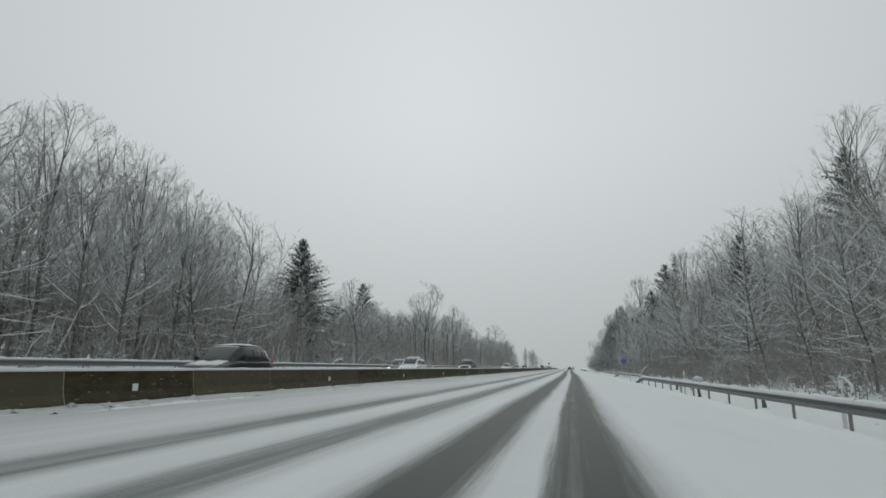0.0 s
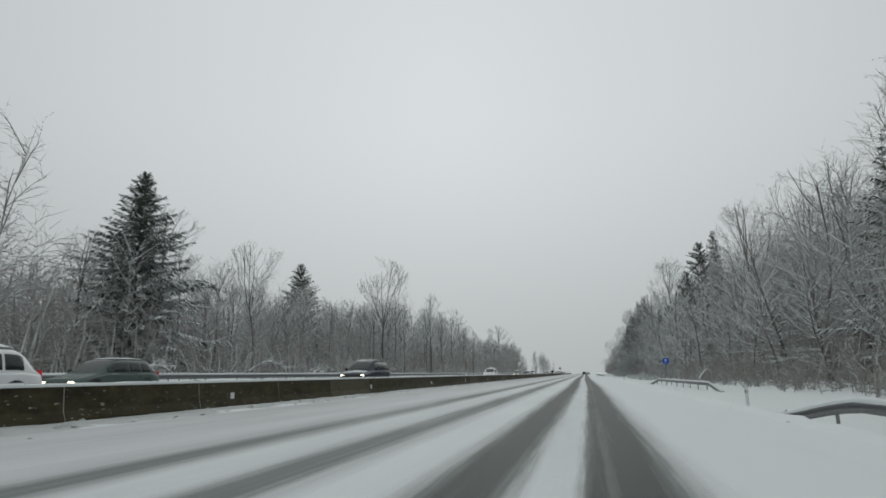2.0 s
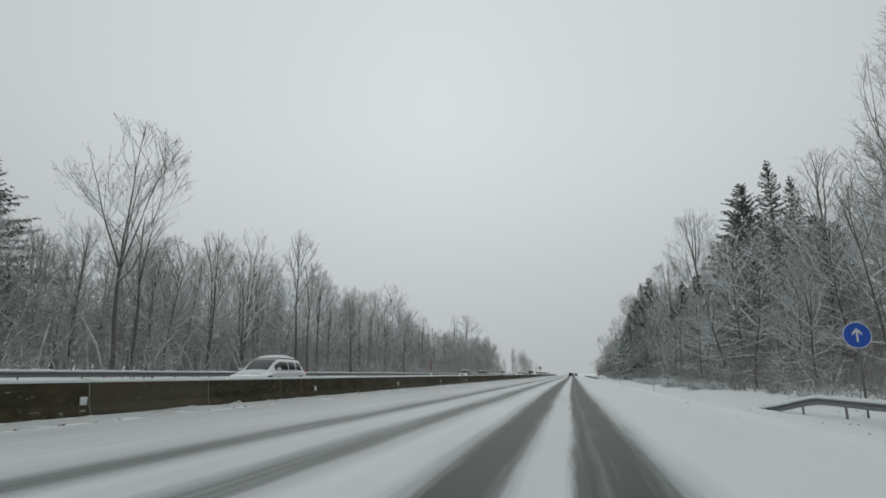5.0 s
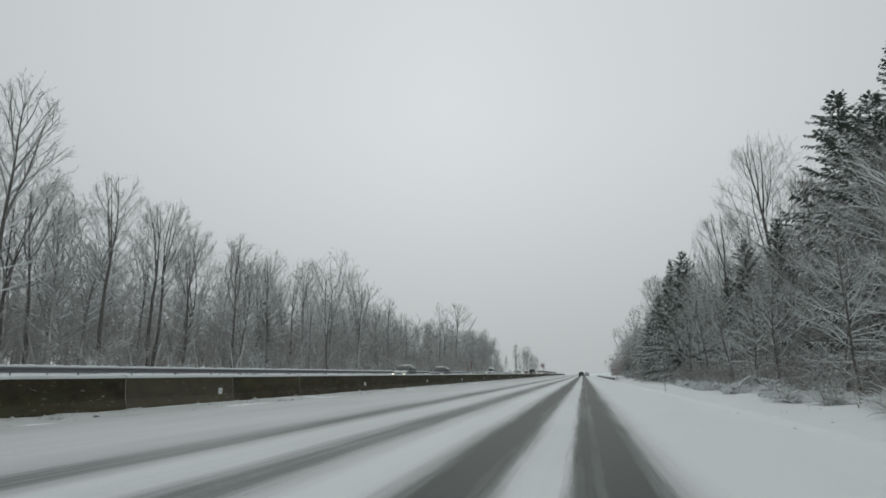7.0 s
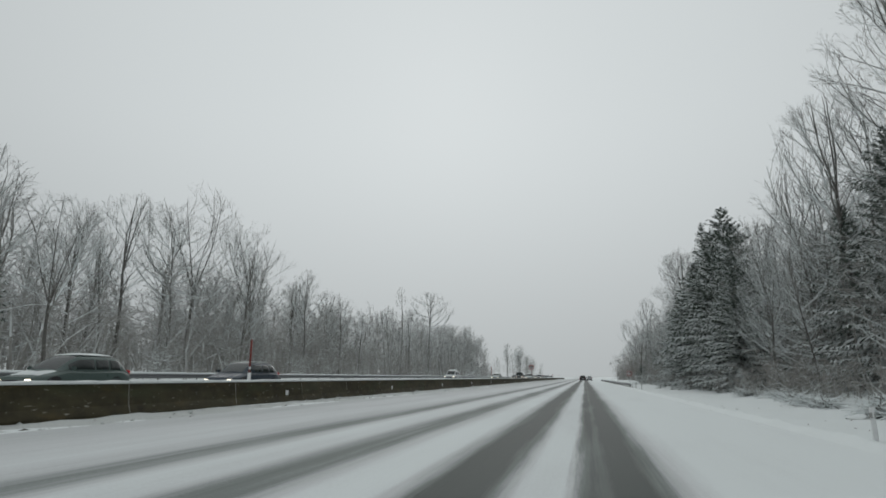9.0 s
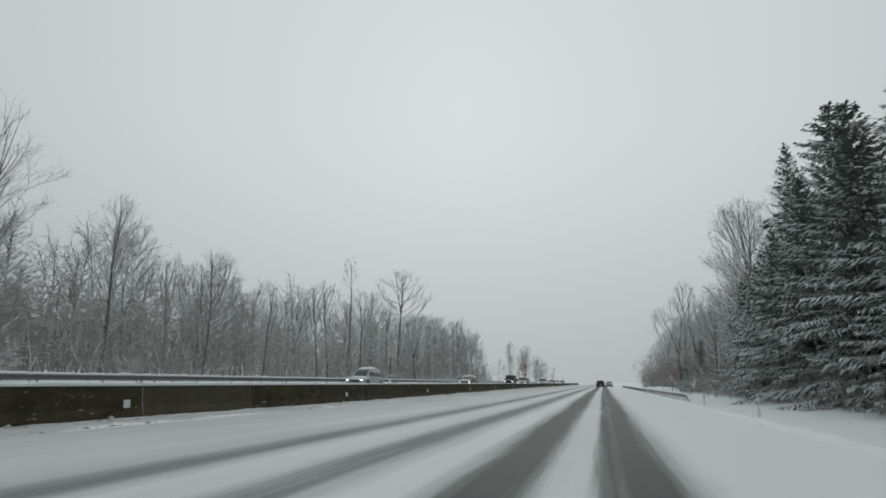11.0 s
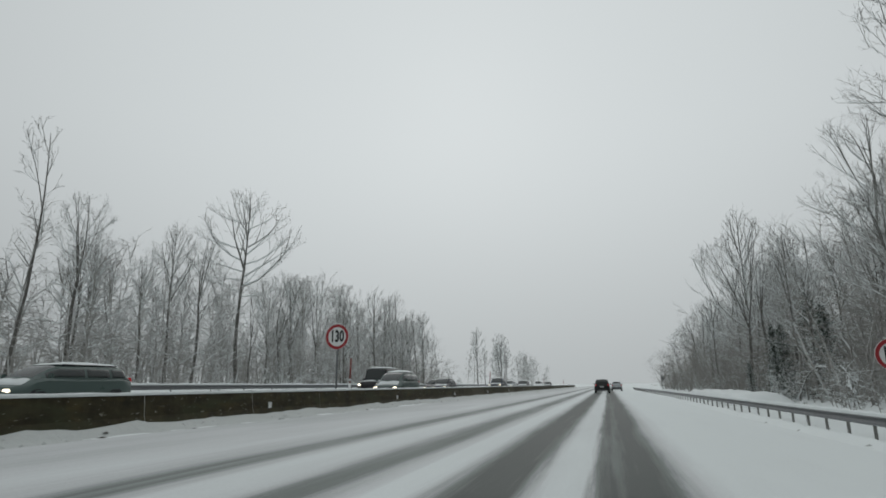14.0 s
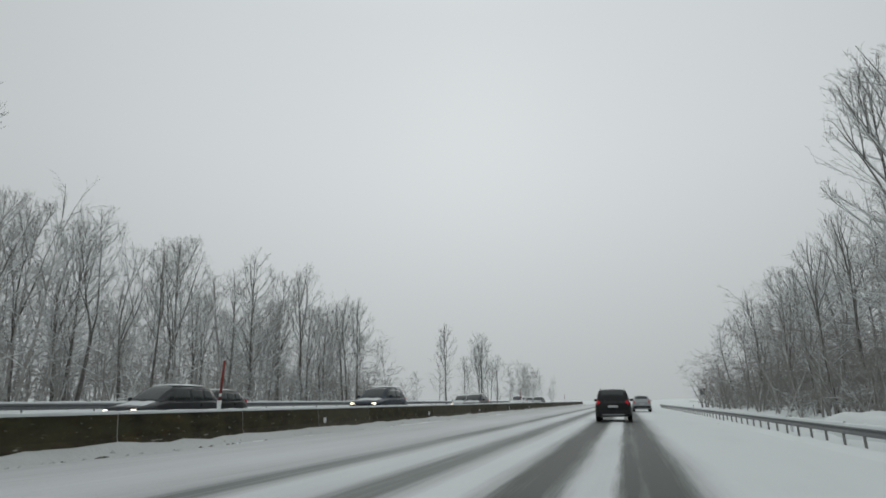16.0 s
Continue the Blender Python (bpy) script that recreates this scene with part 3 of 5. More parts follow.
# ---------------------------------------------------------------- cars
def car(label, body_paint, L=4.4, W=1.8, H=1.48, shape="hatch", lamps=True, snow=0.5, category="car"):
    """Front towards -y, wheels on z = 0. Returns the root at the origin."""
    root = new("car")
    tagged(root, label, category, "cars on the motorway")
    hw, F, R = W / 2, -L / 2, L / 2
    belt = {"hatch": 0.92, "suv": 1.05, "van": 1.05, "box": 1.12}[shape]
    nose = {"hatch": 0.70, "suv": 0.88, "van": 0.80, "box": 1.02}[shape]
    hood = {"hatch": 1.05, "suv": 1.15, "van": 0.75, "box": 1.15}[shape]
    rake = {"hatch": 0.85, "suv": 0.75, "van": 0.85, "box": 0.28}[shape]
    tail = {"hatch": 0.55, "suv": 0.35, "van": 0.25, "box": 0.06}[shape]
    st = [(F, 0.42, nose - 0.16, 0.80), (F + 0.10, 0.30, nose - 0.04, 0.90), (F + 0.45, 0.24, nose + 0.03, 0.97), (F + hood, 0.22, belt - 0.06, 1.0),
          (F + hood + 0.4, 0.22, belt, 1.0), (0.2, 0.22, belt, 1.0), (R - 0.6, 0.24, belt + 0.02, 1.0), (R - 0.10, 0.30, belt - 0.02, 0.95), (R, 0.42, belt - 0.14, 0.88)]
    bm, rings = bmesh.new(), []
    for y, lo, hi, k in st:
        w, m = hw * k, lo + (hi - lo) * 0.55
        prof = [(-w * 0.86, lo), (-w * 0.97, lo + 0.10), (-w, m), (-w * 0.97, hi - 0.10), (-w * 0.84, hi), (-w * 0.4, hi + 0.02), (w * 0.4, hi + 0.02),
                (w * 0.84, hi), (w * 0.97, hi - 0.10), (w, m), (w * 0.97, lo + 0.10), (w * 0.86, lo)]
        rings.append([bm.verts.new((x, y, z)) for x, z in prof])
    for a, b in zip(rings, rings[1:]):
        for i in range(12):
            bm.faces.new((a[i], a[(i + 1) % 12], b[(i + 1) % 12], b[i]))
    bm.faces.new(rings[0])
    bm.faces.new(rings[-1])
    shell_mesh = from_bm("body", bm, body_paint, True)
    shell_mesh.set_sharp_from_angle(angle=radians(38))
    part("body", shell_mesh, root)
    # cabin: one curved shell, with the panes lying just proud of it
    y0, y1, y2, y3 = F + hood, F + hood + rake, R - 0.18 - tail, R - 0.10
    bw, rw = hw * 0.92, hw * (0.74 if shape != "box" else 0.84)
    zr = H - 0.05
    mid = (y1 + y2) / 2

    def roofline(y):
        f = min(1.0, max(0.0, (y - y0) / (y1 - y0)))
        g = min(1.0, max(0.0, (y3 - y) / (y3 - y2)))
        top = min(1 - (1 - f) ** 1.35, 1 - (1 - g) ** (1.7 if shape != "box" else 3.0))
        return belt - 0.03 + (zr - belt + 0.03) * top - 0.05 * ((y - mid) / (y2 - y1)) ** 2 * top

    def shell(y, s):
        """The cabin's surface: y along the car, s from -1 at one sill over the roof to 1 at the other."""
        top, a = roofline(y), abs(s)
        nip = 1 - 0.10 * min(1.0, abs(y - mid) / (y3 - y0) * 1.6) ** 2
        if a < 0.55:
            x, z = rw * a / 0.55, top - 0.05 * (a / 0.55) ** 3
        else:
            k = (a - 0.55) / 0.45
            x, z = rw + (bw - rw) * k ** 0.85 + 0.02 * math.sin(math.pi * k), top - 0.05 - (top - 0.05 - belt + 0.04) * k
        return Vector((math.copysign(x * nip, s), y, z))

    def patch(name, ya, yb, sa, sb, mat, out=0.0, m=10, n=8):
        bm, grid = bmesh.new(), []
        for i in range(m + 1):
            row = []
            for j in range(n + 1):
                y, q = ya + (yb - ya) * i / m, sa + (sb - sa) * j / n
                p = shell(y, q)
                if out:
                    e = 0.01
                    nrm = (shell(y + e, q) - shell(y - e, q)).cross(shell(y, q + e) - shell(y, q - e)).normalized()
                    if nrm.dot(p - Vector((0, mid, belt))) < 0:
                        nrm = -nrm
                    p = p + nrm * (out if 0 < i < m and 0 < j < n else out * 0.2)
                row.append(bm.verts.new(p))
            grid.append(row)
        for i in range(m):
            for j in range(n):
                bm.faces.new((grid[i][j], grid[i + 1][j], grid[i + 1][j + 1], grid[i][j + 1]))
        return from_bm(name, bm, mat, True)

    part("cabin", patch("cabin", y0, y3, -1, 1, body_paint, 0.0, 30, 28), root)
    part("windscreen", patch("windscreen", y0 + 0.10 * rake, y1 + 0.02, -0.49, 0.49, M_GLASS, 0.012), root, "dark sloping windscreen")
    part("rear_window", patch("rear_window", y2 + (y3 - y2) * 0.12, y2 + (y3 - y2) * 0.66, -0.47, 0.47, M_GLASS, 0.012), root, "dark rear window")
    span = y2 - y1
    for s in (1, -1):
        for ya, yb in ((y1 - 0.55 * rake, y1 + 0.36 * span), (y1 + 0.40 * span, y1 + 0.76 * span), (y1 + 0.80 * span, y2 + (y3 - y2) * 0.28)):
            part("side_window", patch("side_window", ya, yb, s * 0.63, s * 0.95, M_GLASS, 0.012), root)
    # wheels
    wr = 0.35 if shape in ("suv", "box") else 0.31
    tyre = disc_bm(wr, 0.22, axis="X", seg=24)
    bmesh.ops.bevel(tyre, geom=[e for e in tyre.edges if abs(e.verts[0].co.x - e.verts[1].co.x) < 1e-4], offset=0.03, segments=2, affect="EDGES")
    tyre = from_bm("tyre", tyre, M_TYRE, False)
    rim = from_bm("rim", disc_bm(wr * 0.62, 0.235, axis="X", seg=16), M_RIM)
    arch = from_bm("wheel_arch", disc_bm(wr * 1.16, 0.10, axis="X", seg=24), M_BLACK)
    for sx in (-1, 1):
        for y in (F + 0.82, R - 0.80):
            w = part("wheel", tyre, root)
            w.location = (sx * (hw - 0.12), y, wr)
            part("rim", rim, w)
            o = part("wheel_arch", arch, root)
            o.location = (sx * (hw - 0.052), y, wr + 0.03)
    # ends
    part("front_bumper", from_bm("front_bumper", box_bm(W * 0.86, 0.16, 0.22, (0, F + 0.03, 0.42), 0.05, 2), body_paint), root)
    part("rear_bumper", from_bm("rear_bumper", box_bm(W * 0.90, 0.18, 0.26, (0, R - 0.02, 0.46), 0.05, 2), M_BLACK if shape in ("suv", "box") else body_paint), root)
    part("grille", from_bm("grille", box_bm(W * 0.46, 0.05, 0.15, (0, F - 0.01, nose - 0.20), 0.02), M_BLACK), root, "black radiator grille")
    part("number_plate", from_bm("number_plate", box_bm(0.5, 0.02, 0.11, (0, F - 0.06, 0.43), 0.005), M_PLATE), root)
    part("number_plate", from_bm("number_plate", box_bm(0.5, 0.02, 0.11, (0, R + 0.005, belt - 0.28), 0.005), M_PLATE), root)
    for sx in (-1, 1):
        if shape == "box":
            hl = disc_bm(0.085, 0.07, (sx * hw * 0.70, F - 0.03, nose - 0.20), "Y", 16)
        else:
            hl = box_bm(0.26, 0.14, 0.10, (sx * hw * 0.68, F + 0.035, nose - 0.15), 0.04, 2)
        part("headlight", from_bm("headlight", hl, M_HEAD if lamps else M_SIGNWHITE), root, "lit headlight" if lamps else "")
        part("tail_light", from_bm("tail_light", box_bm(0.17, 0.10, 0.28, (sx * hw * 0.78, R - 0.06, belt - 0.12), 0.03, 2), M_TAIL), root, "red tail lamp")
        m = part("mirror", from_bm("mirror", box_bm(0.20, 0.11, 0.14, (sx * (hw + 0.06), y0 + 0.38, belt + 0.05), 0.035, 2), body_paint), root)
        if shape in ("suv", "van"):
            part("roof_rail", from_bm("roof_rail", box_bm(0.035, (y2 - y1) * 0.86, 0.04, (sx * (rw - 0.07), mid, zr + 0.01), 0.012), M_BLACK), root)
    if shape == "suv":
        part("skid_plate", from_bm("skid_plate", box_bm(W * 0.62, 0.08, 0.07, (0, R + 0.06, 0.36), 0.02, 2), M_RIM), root, "pale skid plate under the bumper")
    if snow:
        bm = bmesh.new()
        bmesh.ops.create_grid(bm, x_segments=8, y_segments=12, size=0.5, matrix=Matrix.Translation((0, mid, zr + 0.01)) @ Matrix.Diagonal((rw * 1.72, (y2 - y1) * 0.95, 1, 1)))
        for v in bm.verts:
            e = min(1 - abs(v.co.x) / (rw * 0.87), 1 - abs(v.co.y - mid) / ((y2 - y1) * 0.48))
            v.co.z += snow * 0.19 * min(1, max(0, e) * 3.5) ** 0.7 * (0.8 + 0.4 * noise.noise(v.co * 3)) - (0.03 if e < 0.01 else 0)
        if snow >= 0.4:
            hm = bmesh.new()
            y4, y5 = F + 0.35, y0 + 0.02
            bmesh.ops.create_grid(hm, x_segments=14, y_segments=10, size=0.5, matrix=Matrix.Translation((0, (y4 + y5) / 2, 0)) @ Matrix.Diagonal((hw * 1.5, y5 - y4, 1, 1)))
            for v in hm.verts:
                t = (v.co.y - y4) / (y5 - y4)
                e = min(1 - abs(v.co.x) / (hw * 0.75), t * 1.2, (1 - t) * 1.2)
                top = nose + 0.05 + (belt - 0.04 - nose - 0.03) * t
                v.co.z = top + snow * 0.06 * min(1, max(0, e) * 5) + 0.07 * noise.noise((v.co.x * 2.2, v.co.y * 2.2 + L * 7, W)) - (0.05 if e < 0.02 else 0.02)
            part("bonnet_snow", from_bm("bonnet_snow", hm, M_SNOW, True), root, "patches of snow on the bonnet")
        part("roof_snow", from_bm("roof_snow", bm, M_SNOW, True), root, "layer of snow on the roof")
    return root


def place(ob, x, y, turn=0.0, z=None):
    ob.matrix_basis = pose(x, y, ground_z(x) + 0.012 if z is None else z, 0, 0, turn)
    return ob


P_DARK = paint("charcoal_paint", (0.018, 0.020, 0.023))
P_BLACK = paint("black_paint", (0.010, 0.0105, 0.011))
P_WHITE = paint("white_paint", (0.66, 0.67, 0.68))
P_SILVER = paint("silver_paint", (0.36, 0.38, 0.39))
P_GREEN = paint("grey_green_paint", (0.065, 0.092, 0.085))
P_BLUE = paint("dark_blue_paint", (0.026, 0.038, 0.052))

lead = place(car("black sport utility car driving on packed snow, tail lamps lit", P_BLACK, 4.5, 1.86, 1.72, "suv", False, 0, "car"), -0.67, 370.4, 180)
second = place(car("silver estate car further ahead on the snowy lane", P_SILVER, 4.5, 1.8, 1.6, "suv", False, 0.3), 1.5, 401, 180)

hatch = car("charcoal hatchback with lit headlights and snowy roof", P_DARK, 4.2, 1.76, 1.52, "hatch", True, 0.4)
place(hatch, -12.9, 20.6)
white_van = place(car("white compact car with lit headlights on the opposite lane", P_WHITE, 4.3, 1.78, 1.52, "hatch", True, 0.8), -14.2, 52.5)
place(car("dark green hatchback on the snowy opposite lane", P_GREEN, 4.2, 1.74, 1.46, "hatch", True, 0.3), -18.0, 61.5)
place(car("dark blue sport utility car with snowy roof", P_BLUE, 4.6, 1.84, 1.66, "suv", True, 0.4), -13.3, 77.2)
place(car("white estate car with snow on its roof", P_WHITE, 4.5, 1.78, 1.5, "hatch", True, 0.9), -13.6, 129)
place(car("grey-green hatchback on the snowy opposite lane", P_GREEN, 4.3, 1.76, 1.48, "hatch", True, 0.5), -18.2, 205)
place(car("dark blue hatchback on the snowy opposite lane", P_BLUE, 4.3, 1.76, 1.46, "hatch", True, 0.2), -16.4, 213.5)
place(car("silver sport utility car with thick snow on its roof", P_SILVER, 4.6, 1.84, 1.7, "suv", True, 1.2), -20.2, 278)
place(car("grey-green estate car with snowy roof", P_GREEN, 4.6, 1.8, 1.5, "van", True, 0.6), -17.6, 308.0)
place(car("black boxy off-road car with lit round headlights", P_BLACK, 4.4, 1.80, 1.98, "box", True, 0.6), -15.4, 331.5)
place(car("dark grey-green people carrier with snow on its bonnet and roof", P_GREEN, 4.3, 1.78, 1.6, "van", True, 0.8), -12.7, 327.5)
place(car("dark estate car with lit headlights", P_DARK, 4.5, 1.8, 1.5, "hatch", True, 0.4), -17.0, 354.5)
place(car("charcoal hatchback following close behind", P_BLACK, 4.2, 1.76, 1.46, "hatch", True, 0.3), -19.8, 360.5)
place(car("dark blue sport utility car with lit headlights", P_BLUE, 4.5, 1.82, 1.65, "suv", True, 0.5), -13.4, 367)
for x, y, p, w in ((-13.2, 389, P_DARK, "dark"), (-16.8, 398, P_SILVER, "silver"), (-13.4, 413, P_WHITE, "white"), (-13.4, 432, P_DARK, "dark"), (-16.9, 446, P_SILVER, "silver")):
    place(car(w + " car with lit headlights in distant snowy traffic", p, 4.4, 1.78, 1.5, "hatch", True, 0.5), x, y)


# ---------------------------------------------------------------- trees
def curve_line(rng, start, d, length, n, up, wander):
    pts, p, d = [np.array(start, float)], np.array(start, float), np.array(d, float)
    for _ in range(n):
        d = d + np.array([rng.gauss(0, wander), rng.gauss(0, wander), rng.gauss(0, wander) + up])
        d /= np.linalg.norm(d)
        p = p + d * length / n
        pts.append(p)
    return pts


def around(rng, d, angle):
    """d turned by angle radians to a random side."""
    a = np.array([rng.gauss(0, 1) for _ in range(3)])
    a = a - d * (a @ d)
    a /= np.linalg.norm(a)
    return d * math.cos(angle) + a * math.sin(angle)


def along(line, u):
    """The point and direction at the fraction u of a line of points."""
    g = min(max(u, 0.0), 0.999) * (len(line) - 1)
    i = int(g)
    d = line[i + 1] - line[i]
    return line[i] + d * (g - i), d / (np.linalg.norm(d) + 1e-9)


def grow(seed, h, base, radius, n, wide_at=0.5, low=0.3, fork_at=0.85, stems=1, lean=0.3, elev=(30, 62), up=0.05, tip=0.012, side=0.85, shoots=4, flat=0.0, bend=0.03, thick=1.0):
    """Meshes of trunk and crown of a bare broad-leaved tree of height h. Limbs leave the trunk, bend upwards and run on until they reach the
    edge of a lumpy dome. base: where the crown begins; radius: its widest half, at wide_at of its height; low: its width at the bottom;
    fork_at: the height at which the trunk ends or parts into stems; elev: how steeply limbs rise, low and high; side: side branches to the metre."""
    rng = random.Random(seed)
    zb = base * h
    ph = [rng.random() * 6.28 for _ in range(3)]
    k20 = h / 20.0

    def inside(p, grow_by=1.0):
        f = (p[2] - zb) / (h - zb)
        if f < -0.12 or f > 1.0:
            return False
        if f < wide_at:
            w = low + (1 - low) * math.sin(max(0.0, f) / wide_at * math.pi / 2)
        else:
            w = math.sqrt(max(0.0, 1 - ((f - wide_at) / (1 - wide_at)) ** 2))
        a = math.atan2(p[1], p[0])
        w *= radius * h * (1 + 0.14 * math.sin(2 * a + ph[0] + 3 * f) + 0.10 * math.sin(3 * a + ph[1] - 5 * f) + 0.06 * math.sin(7 * a + ph[2] + 9 * f))
        return math.hypot(p[0], p[1]) < w * grow_by

    def march(p, d, most, rise, wander, check=1):
        """A line from p towards d that bends upwards and ends at the dome's edge."""
        pts, p, d, gone = [np.array(p, float)], np.array(p, float), np.array(d, float), 0.0
        step = min(0.7 * k20, most / 3)
        while gone < most:
            d = d + np.array((rng.gauss(0, wander), rng.gauss(0, wander), rng.gauss(0, wander) + rise))
            d /= np.linalg.norm(d)
            p = p + d * step
            gone += step
            pts.append(p)
            if check and not inside(p) and (check < 2 or p[2] > zb + 1.0):
                break
        return pts

    def trim(line, m):
        """The same line with m + 1 points."""
        return [along(line, i / m)[0] for i in range(m)] + [line[-1]]

    def length_of(line):
        return sum(float(np.linalg.norm(q - p)) for p, q in zip(line, line[1:]))

    limbs, twigs, trunk = [], [], []
    r0 = (0.0075 * h + 0.03) * thick

    def fringe(line, count, size):
        """Twigs along a branch, each with slivers of its own."""
        for j in range(count):
            q, ax = along(line, 0.2 + 0.8 * (j + rng.random()) / count)
            d = around(rng, ax, radians(rng.uniform(20, 50)))
            d[2] = d[2] * (1 - flat) + 0.18
            e = q + d * size * rng.uniform(0.6, 1.3)
            twigs.append(([q, e], [tip, 0.004], 3))
            for _ in range(2):
                g = q + (e - q) * rng.uniform(0.2, 0.8)
                twigs.append(([g, g + around(rng, d, 0.55) * size * rng.uniform(0.35, 0.7)], [tip * 0.8, 0.004], 2))

    def bough(line, r, depth):
        """A limb with its side branches."""
        ln = length_of(line)
        m = 4 if depth == 0 else 2
        limbs.append((trim(line, m), [r * (1 - 0.75 * i / m) for i in range(m)] + [max(0.006, r * 0.18)], 3))
        count = max(2, int(ln * side / k20 * (1.0 if depth == 0 else 0.8)))
        if depth == 2:
            fringe(line, 3, 0.55 * k20)
            return
        turn = rng.choice((-1, 1))
        for j in range(count):
            u = (0.18 if depth == 0 else 0.25) + (0.98 - 0.2) * (j + rng.random()) / count
            q, ax = along(line, min(0.98, u))
            flank = np.cross(ax, (0, 0, 1.0))
            flank /= np.linalg.norm(flank) + 1e-6
            turn = -turn
            ang = radians(rng.uniform(28, 52))
            d = ax * math.cos(ang) + (flank * turn * rng.uniform(0.5, 1.0) + np.array((0, 0, rng.uniform(-0.2, 0.7) * (1 - flat)))) * math.sin(ang)
            l2 = ln * (0.62 if depth == 0 else 0.5) * (1.1 - 0.65 * u) * rng.uniform(0.7, 1.25) + 0.4 * k20
            b2 = march(q, d / np.linalg.norm(d), l2, up * 0.9, 0.09)
            if len(b2) > 2:
                if depth == 0 and l2 > 1.6 * k20:
                    bough(b2, max(tip * 1.3, r * 0.45 * (1.1 - 0.6 * u)), 1)
                else:
                    limbs.append((trim(b2, 2), [max(tip * 1.1, r * 0.4), tip, 0.005], 3))
                    fringe(b2, shoots, 0.6 * k20)
        fringe(line[len(line) // 2:] if len(line) > 3 else line, shoots, 0.55 * k20)

    th = h * fork_at
    stem = march((0, 0, -0.3), (rng.gauss(0, 0.03), rng.gauss(0, 0.03), 1), th, 0.06, bend, 0)
    m = 8
    trunk.append((trim(stem, m), [r0 * (1.25 if i == 0 else 1) * (1 - (0.35 if stems > 1 else 0.85) * i / m) for i in range(m + 1)], 6))
    leaders = [(stem, 0.0, th, r0)]
    if stems > 1:
        a0 = rng.random() * 6.28
        for k in range(stems):
            a = a0 + math.tau * (k + rng.uniform(-0.2, 0.2)) / stems
            tilt = lean * rng.uniform(0.6, 1.3)
            ln = march(stem[-1], (math.cos(a) * tilt, math.sin(a) * tilt, 1), h, 0.015, 0.05, 2)
            if len(ln) > 3:
                r1 = r0 * 0.66 / math.sqrt(stems) * 1.25
                trunk.append((trim(ln, 6), [r1 * (1 - 0.86 * i / 6) for i in range(7)], 5))
                leaders.append((ln, th, h, r1))
    ga = rng.random() * 6
    for i in range(n):
        z = zb + (0.97 * h - zb) * (i + rng.random()) / n
        rel = (z - zb) / (h - zb)
        ga += 2.4 + rng.gauss(0, 0.4)
        pick = [q for q in leaders if q[0][0][2] - 0.1 <= z <= q[0][-1][2]]
        ln, z0, z1, r1 = rng.choice(pick) if pick else leaders[-1]
        p, ax = along(ln, (z - ln[0][2]) / max(0.1, ln[-1][2] - ln[0][2]))
        e = radians(elev[0] + (elev[1] - elev[0]) * rel + rng.gauss(0, 11))
        out = np.array((math.cos(ga), math.sin(ga), 0.0))
        if ln is not stem:
            out = out + 0.7 * np.array((p[0], p[1], 0)) / (math.hypot(p[0], p[1]) + 0.4)
            out /= np.linalg.norm(out) + 1e-6
        d = out * math.cos(e) + np.array((0, 0, math.sin(e)))
        line = march(p, d, 0.62 * h, up, 0.085)
        if len(line) > 2:
            bough(line, max(0.022, min(r1 * 0.5, 0.013 * length_of(line) + 0.012)) * thick, 0)
    lv, lf = tubes(limbs)
    tv, tf = tubes(twigs)
    crown_mesh = mesh_of("crown", lv + tv, lf + [[i + len(lv) for i in f] for f in tf], M_LIMB, False, M_TWIG, len(lf))
    return mesh_of("trunk", *tubes(trunk), M_BARK, True), crown_mesh


def spruce(seed, h, droop=0.35, wide=0.19, dens=1.0):
    """Meshes of trunk and needled crown of a spruce of height h."""
    rng = random.Random(seed)
    trunk = [(rng.gauss(0, 0.03), rng.gauss(0, 0.03), h * i / 8 - 0.2) for i in range(9)]
    vs, fs, spines = [], [], []
    total = int(260 * dens)
    for w in range(total):
        f = 0.03 + 0.96 * (w / (total - 1)) ** 0.80 + rng.uniform(-0.008, 0.008)
        a = w * 2.39996 + rng.uniform(-0.4, 0.4)
        l = max(0.0, 1 - f) ** 0.80 * wide * h * rng.choice((0.7, 0.95, 1.0, 1.1, 1.25)) * rng.uniform(0.85, 1.1) + 0.15
        e = 0.7 * f - 0.12 - droop * (1 - f) * rng.uniform(0.5, 1.4)
        d = np.array([math.cos(a), math.sin(a), e])
        ln = curve_line(rng, (0, 0, h * f), d / np.linalg.norm(d), l, 3, 0.03, 0.06)
        spines.append(([ln[0], ln[-1]], [0.035, 0.006], 3))
        steps = 8 + int(l * 4.2)
        for j in range(steps):
            p, ax = along(ln, 0.10 + 0.90 * (j + rng.random()) / steps)
            side = np.array([-ax[1], ax[0], 0.0])
            for s in (-1, 1):
                m = (0.17 * l * (1 - 0.6 * j / steps) + 0.20) * rng.uniform(0.6, 1.3)
                out = ax * rng.uniform(0.4, 0.9) + side * s * rng.uniform(0.35, 0.9) + np.array([0, 0, rng.uniform(-0.8, -0.05)])
                out /= np.linalg.norm(out)
                t = ax * (0.085 * m + 0.045) + np.array([0, 0, rng.gauss(0, 0.04)])
                at = len(vs)
                vs += [p + t, p - t, p + out * m]
                fs.append((at, at + 1, at + 2))
    tv, tf = tubes(spines)
    at = len(vs)
    vs += tv
    fs += [tuple(i + at for i in f) for f in tf]
    r0 = 0.011 * h
    return mesh_of("trunk", *tubes([(trunk, [r0 * (1 - i / 8.3) for i in range(9)], 6)]), M_BARK, True), mesh_of("crown", vs, fs, M_NEEDLE)


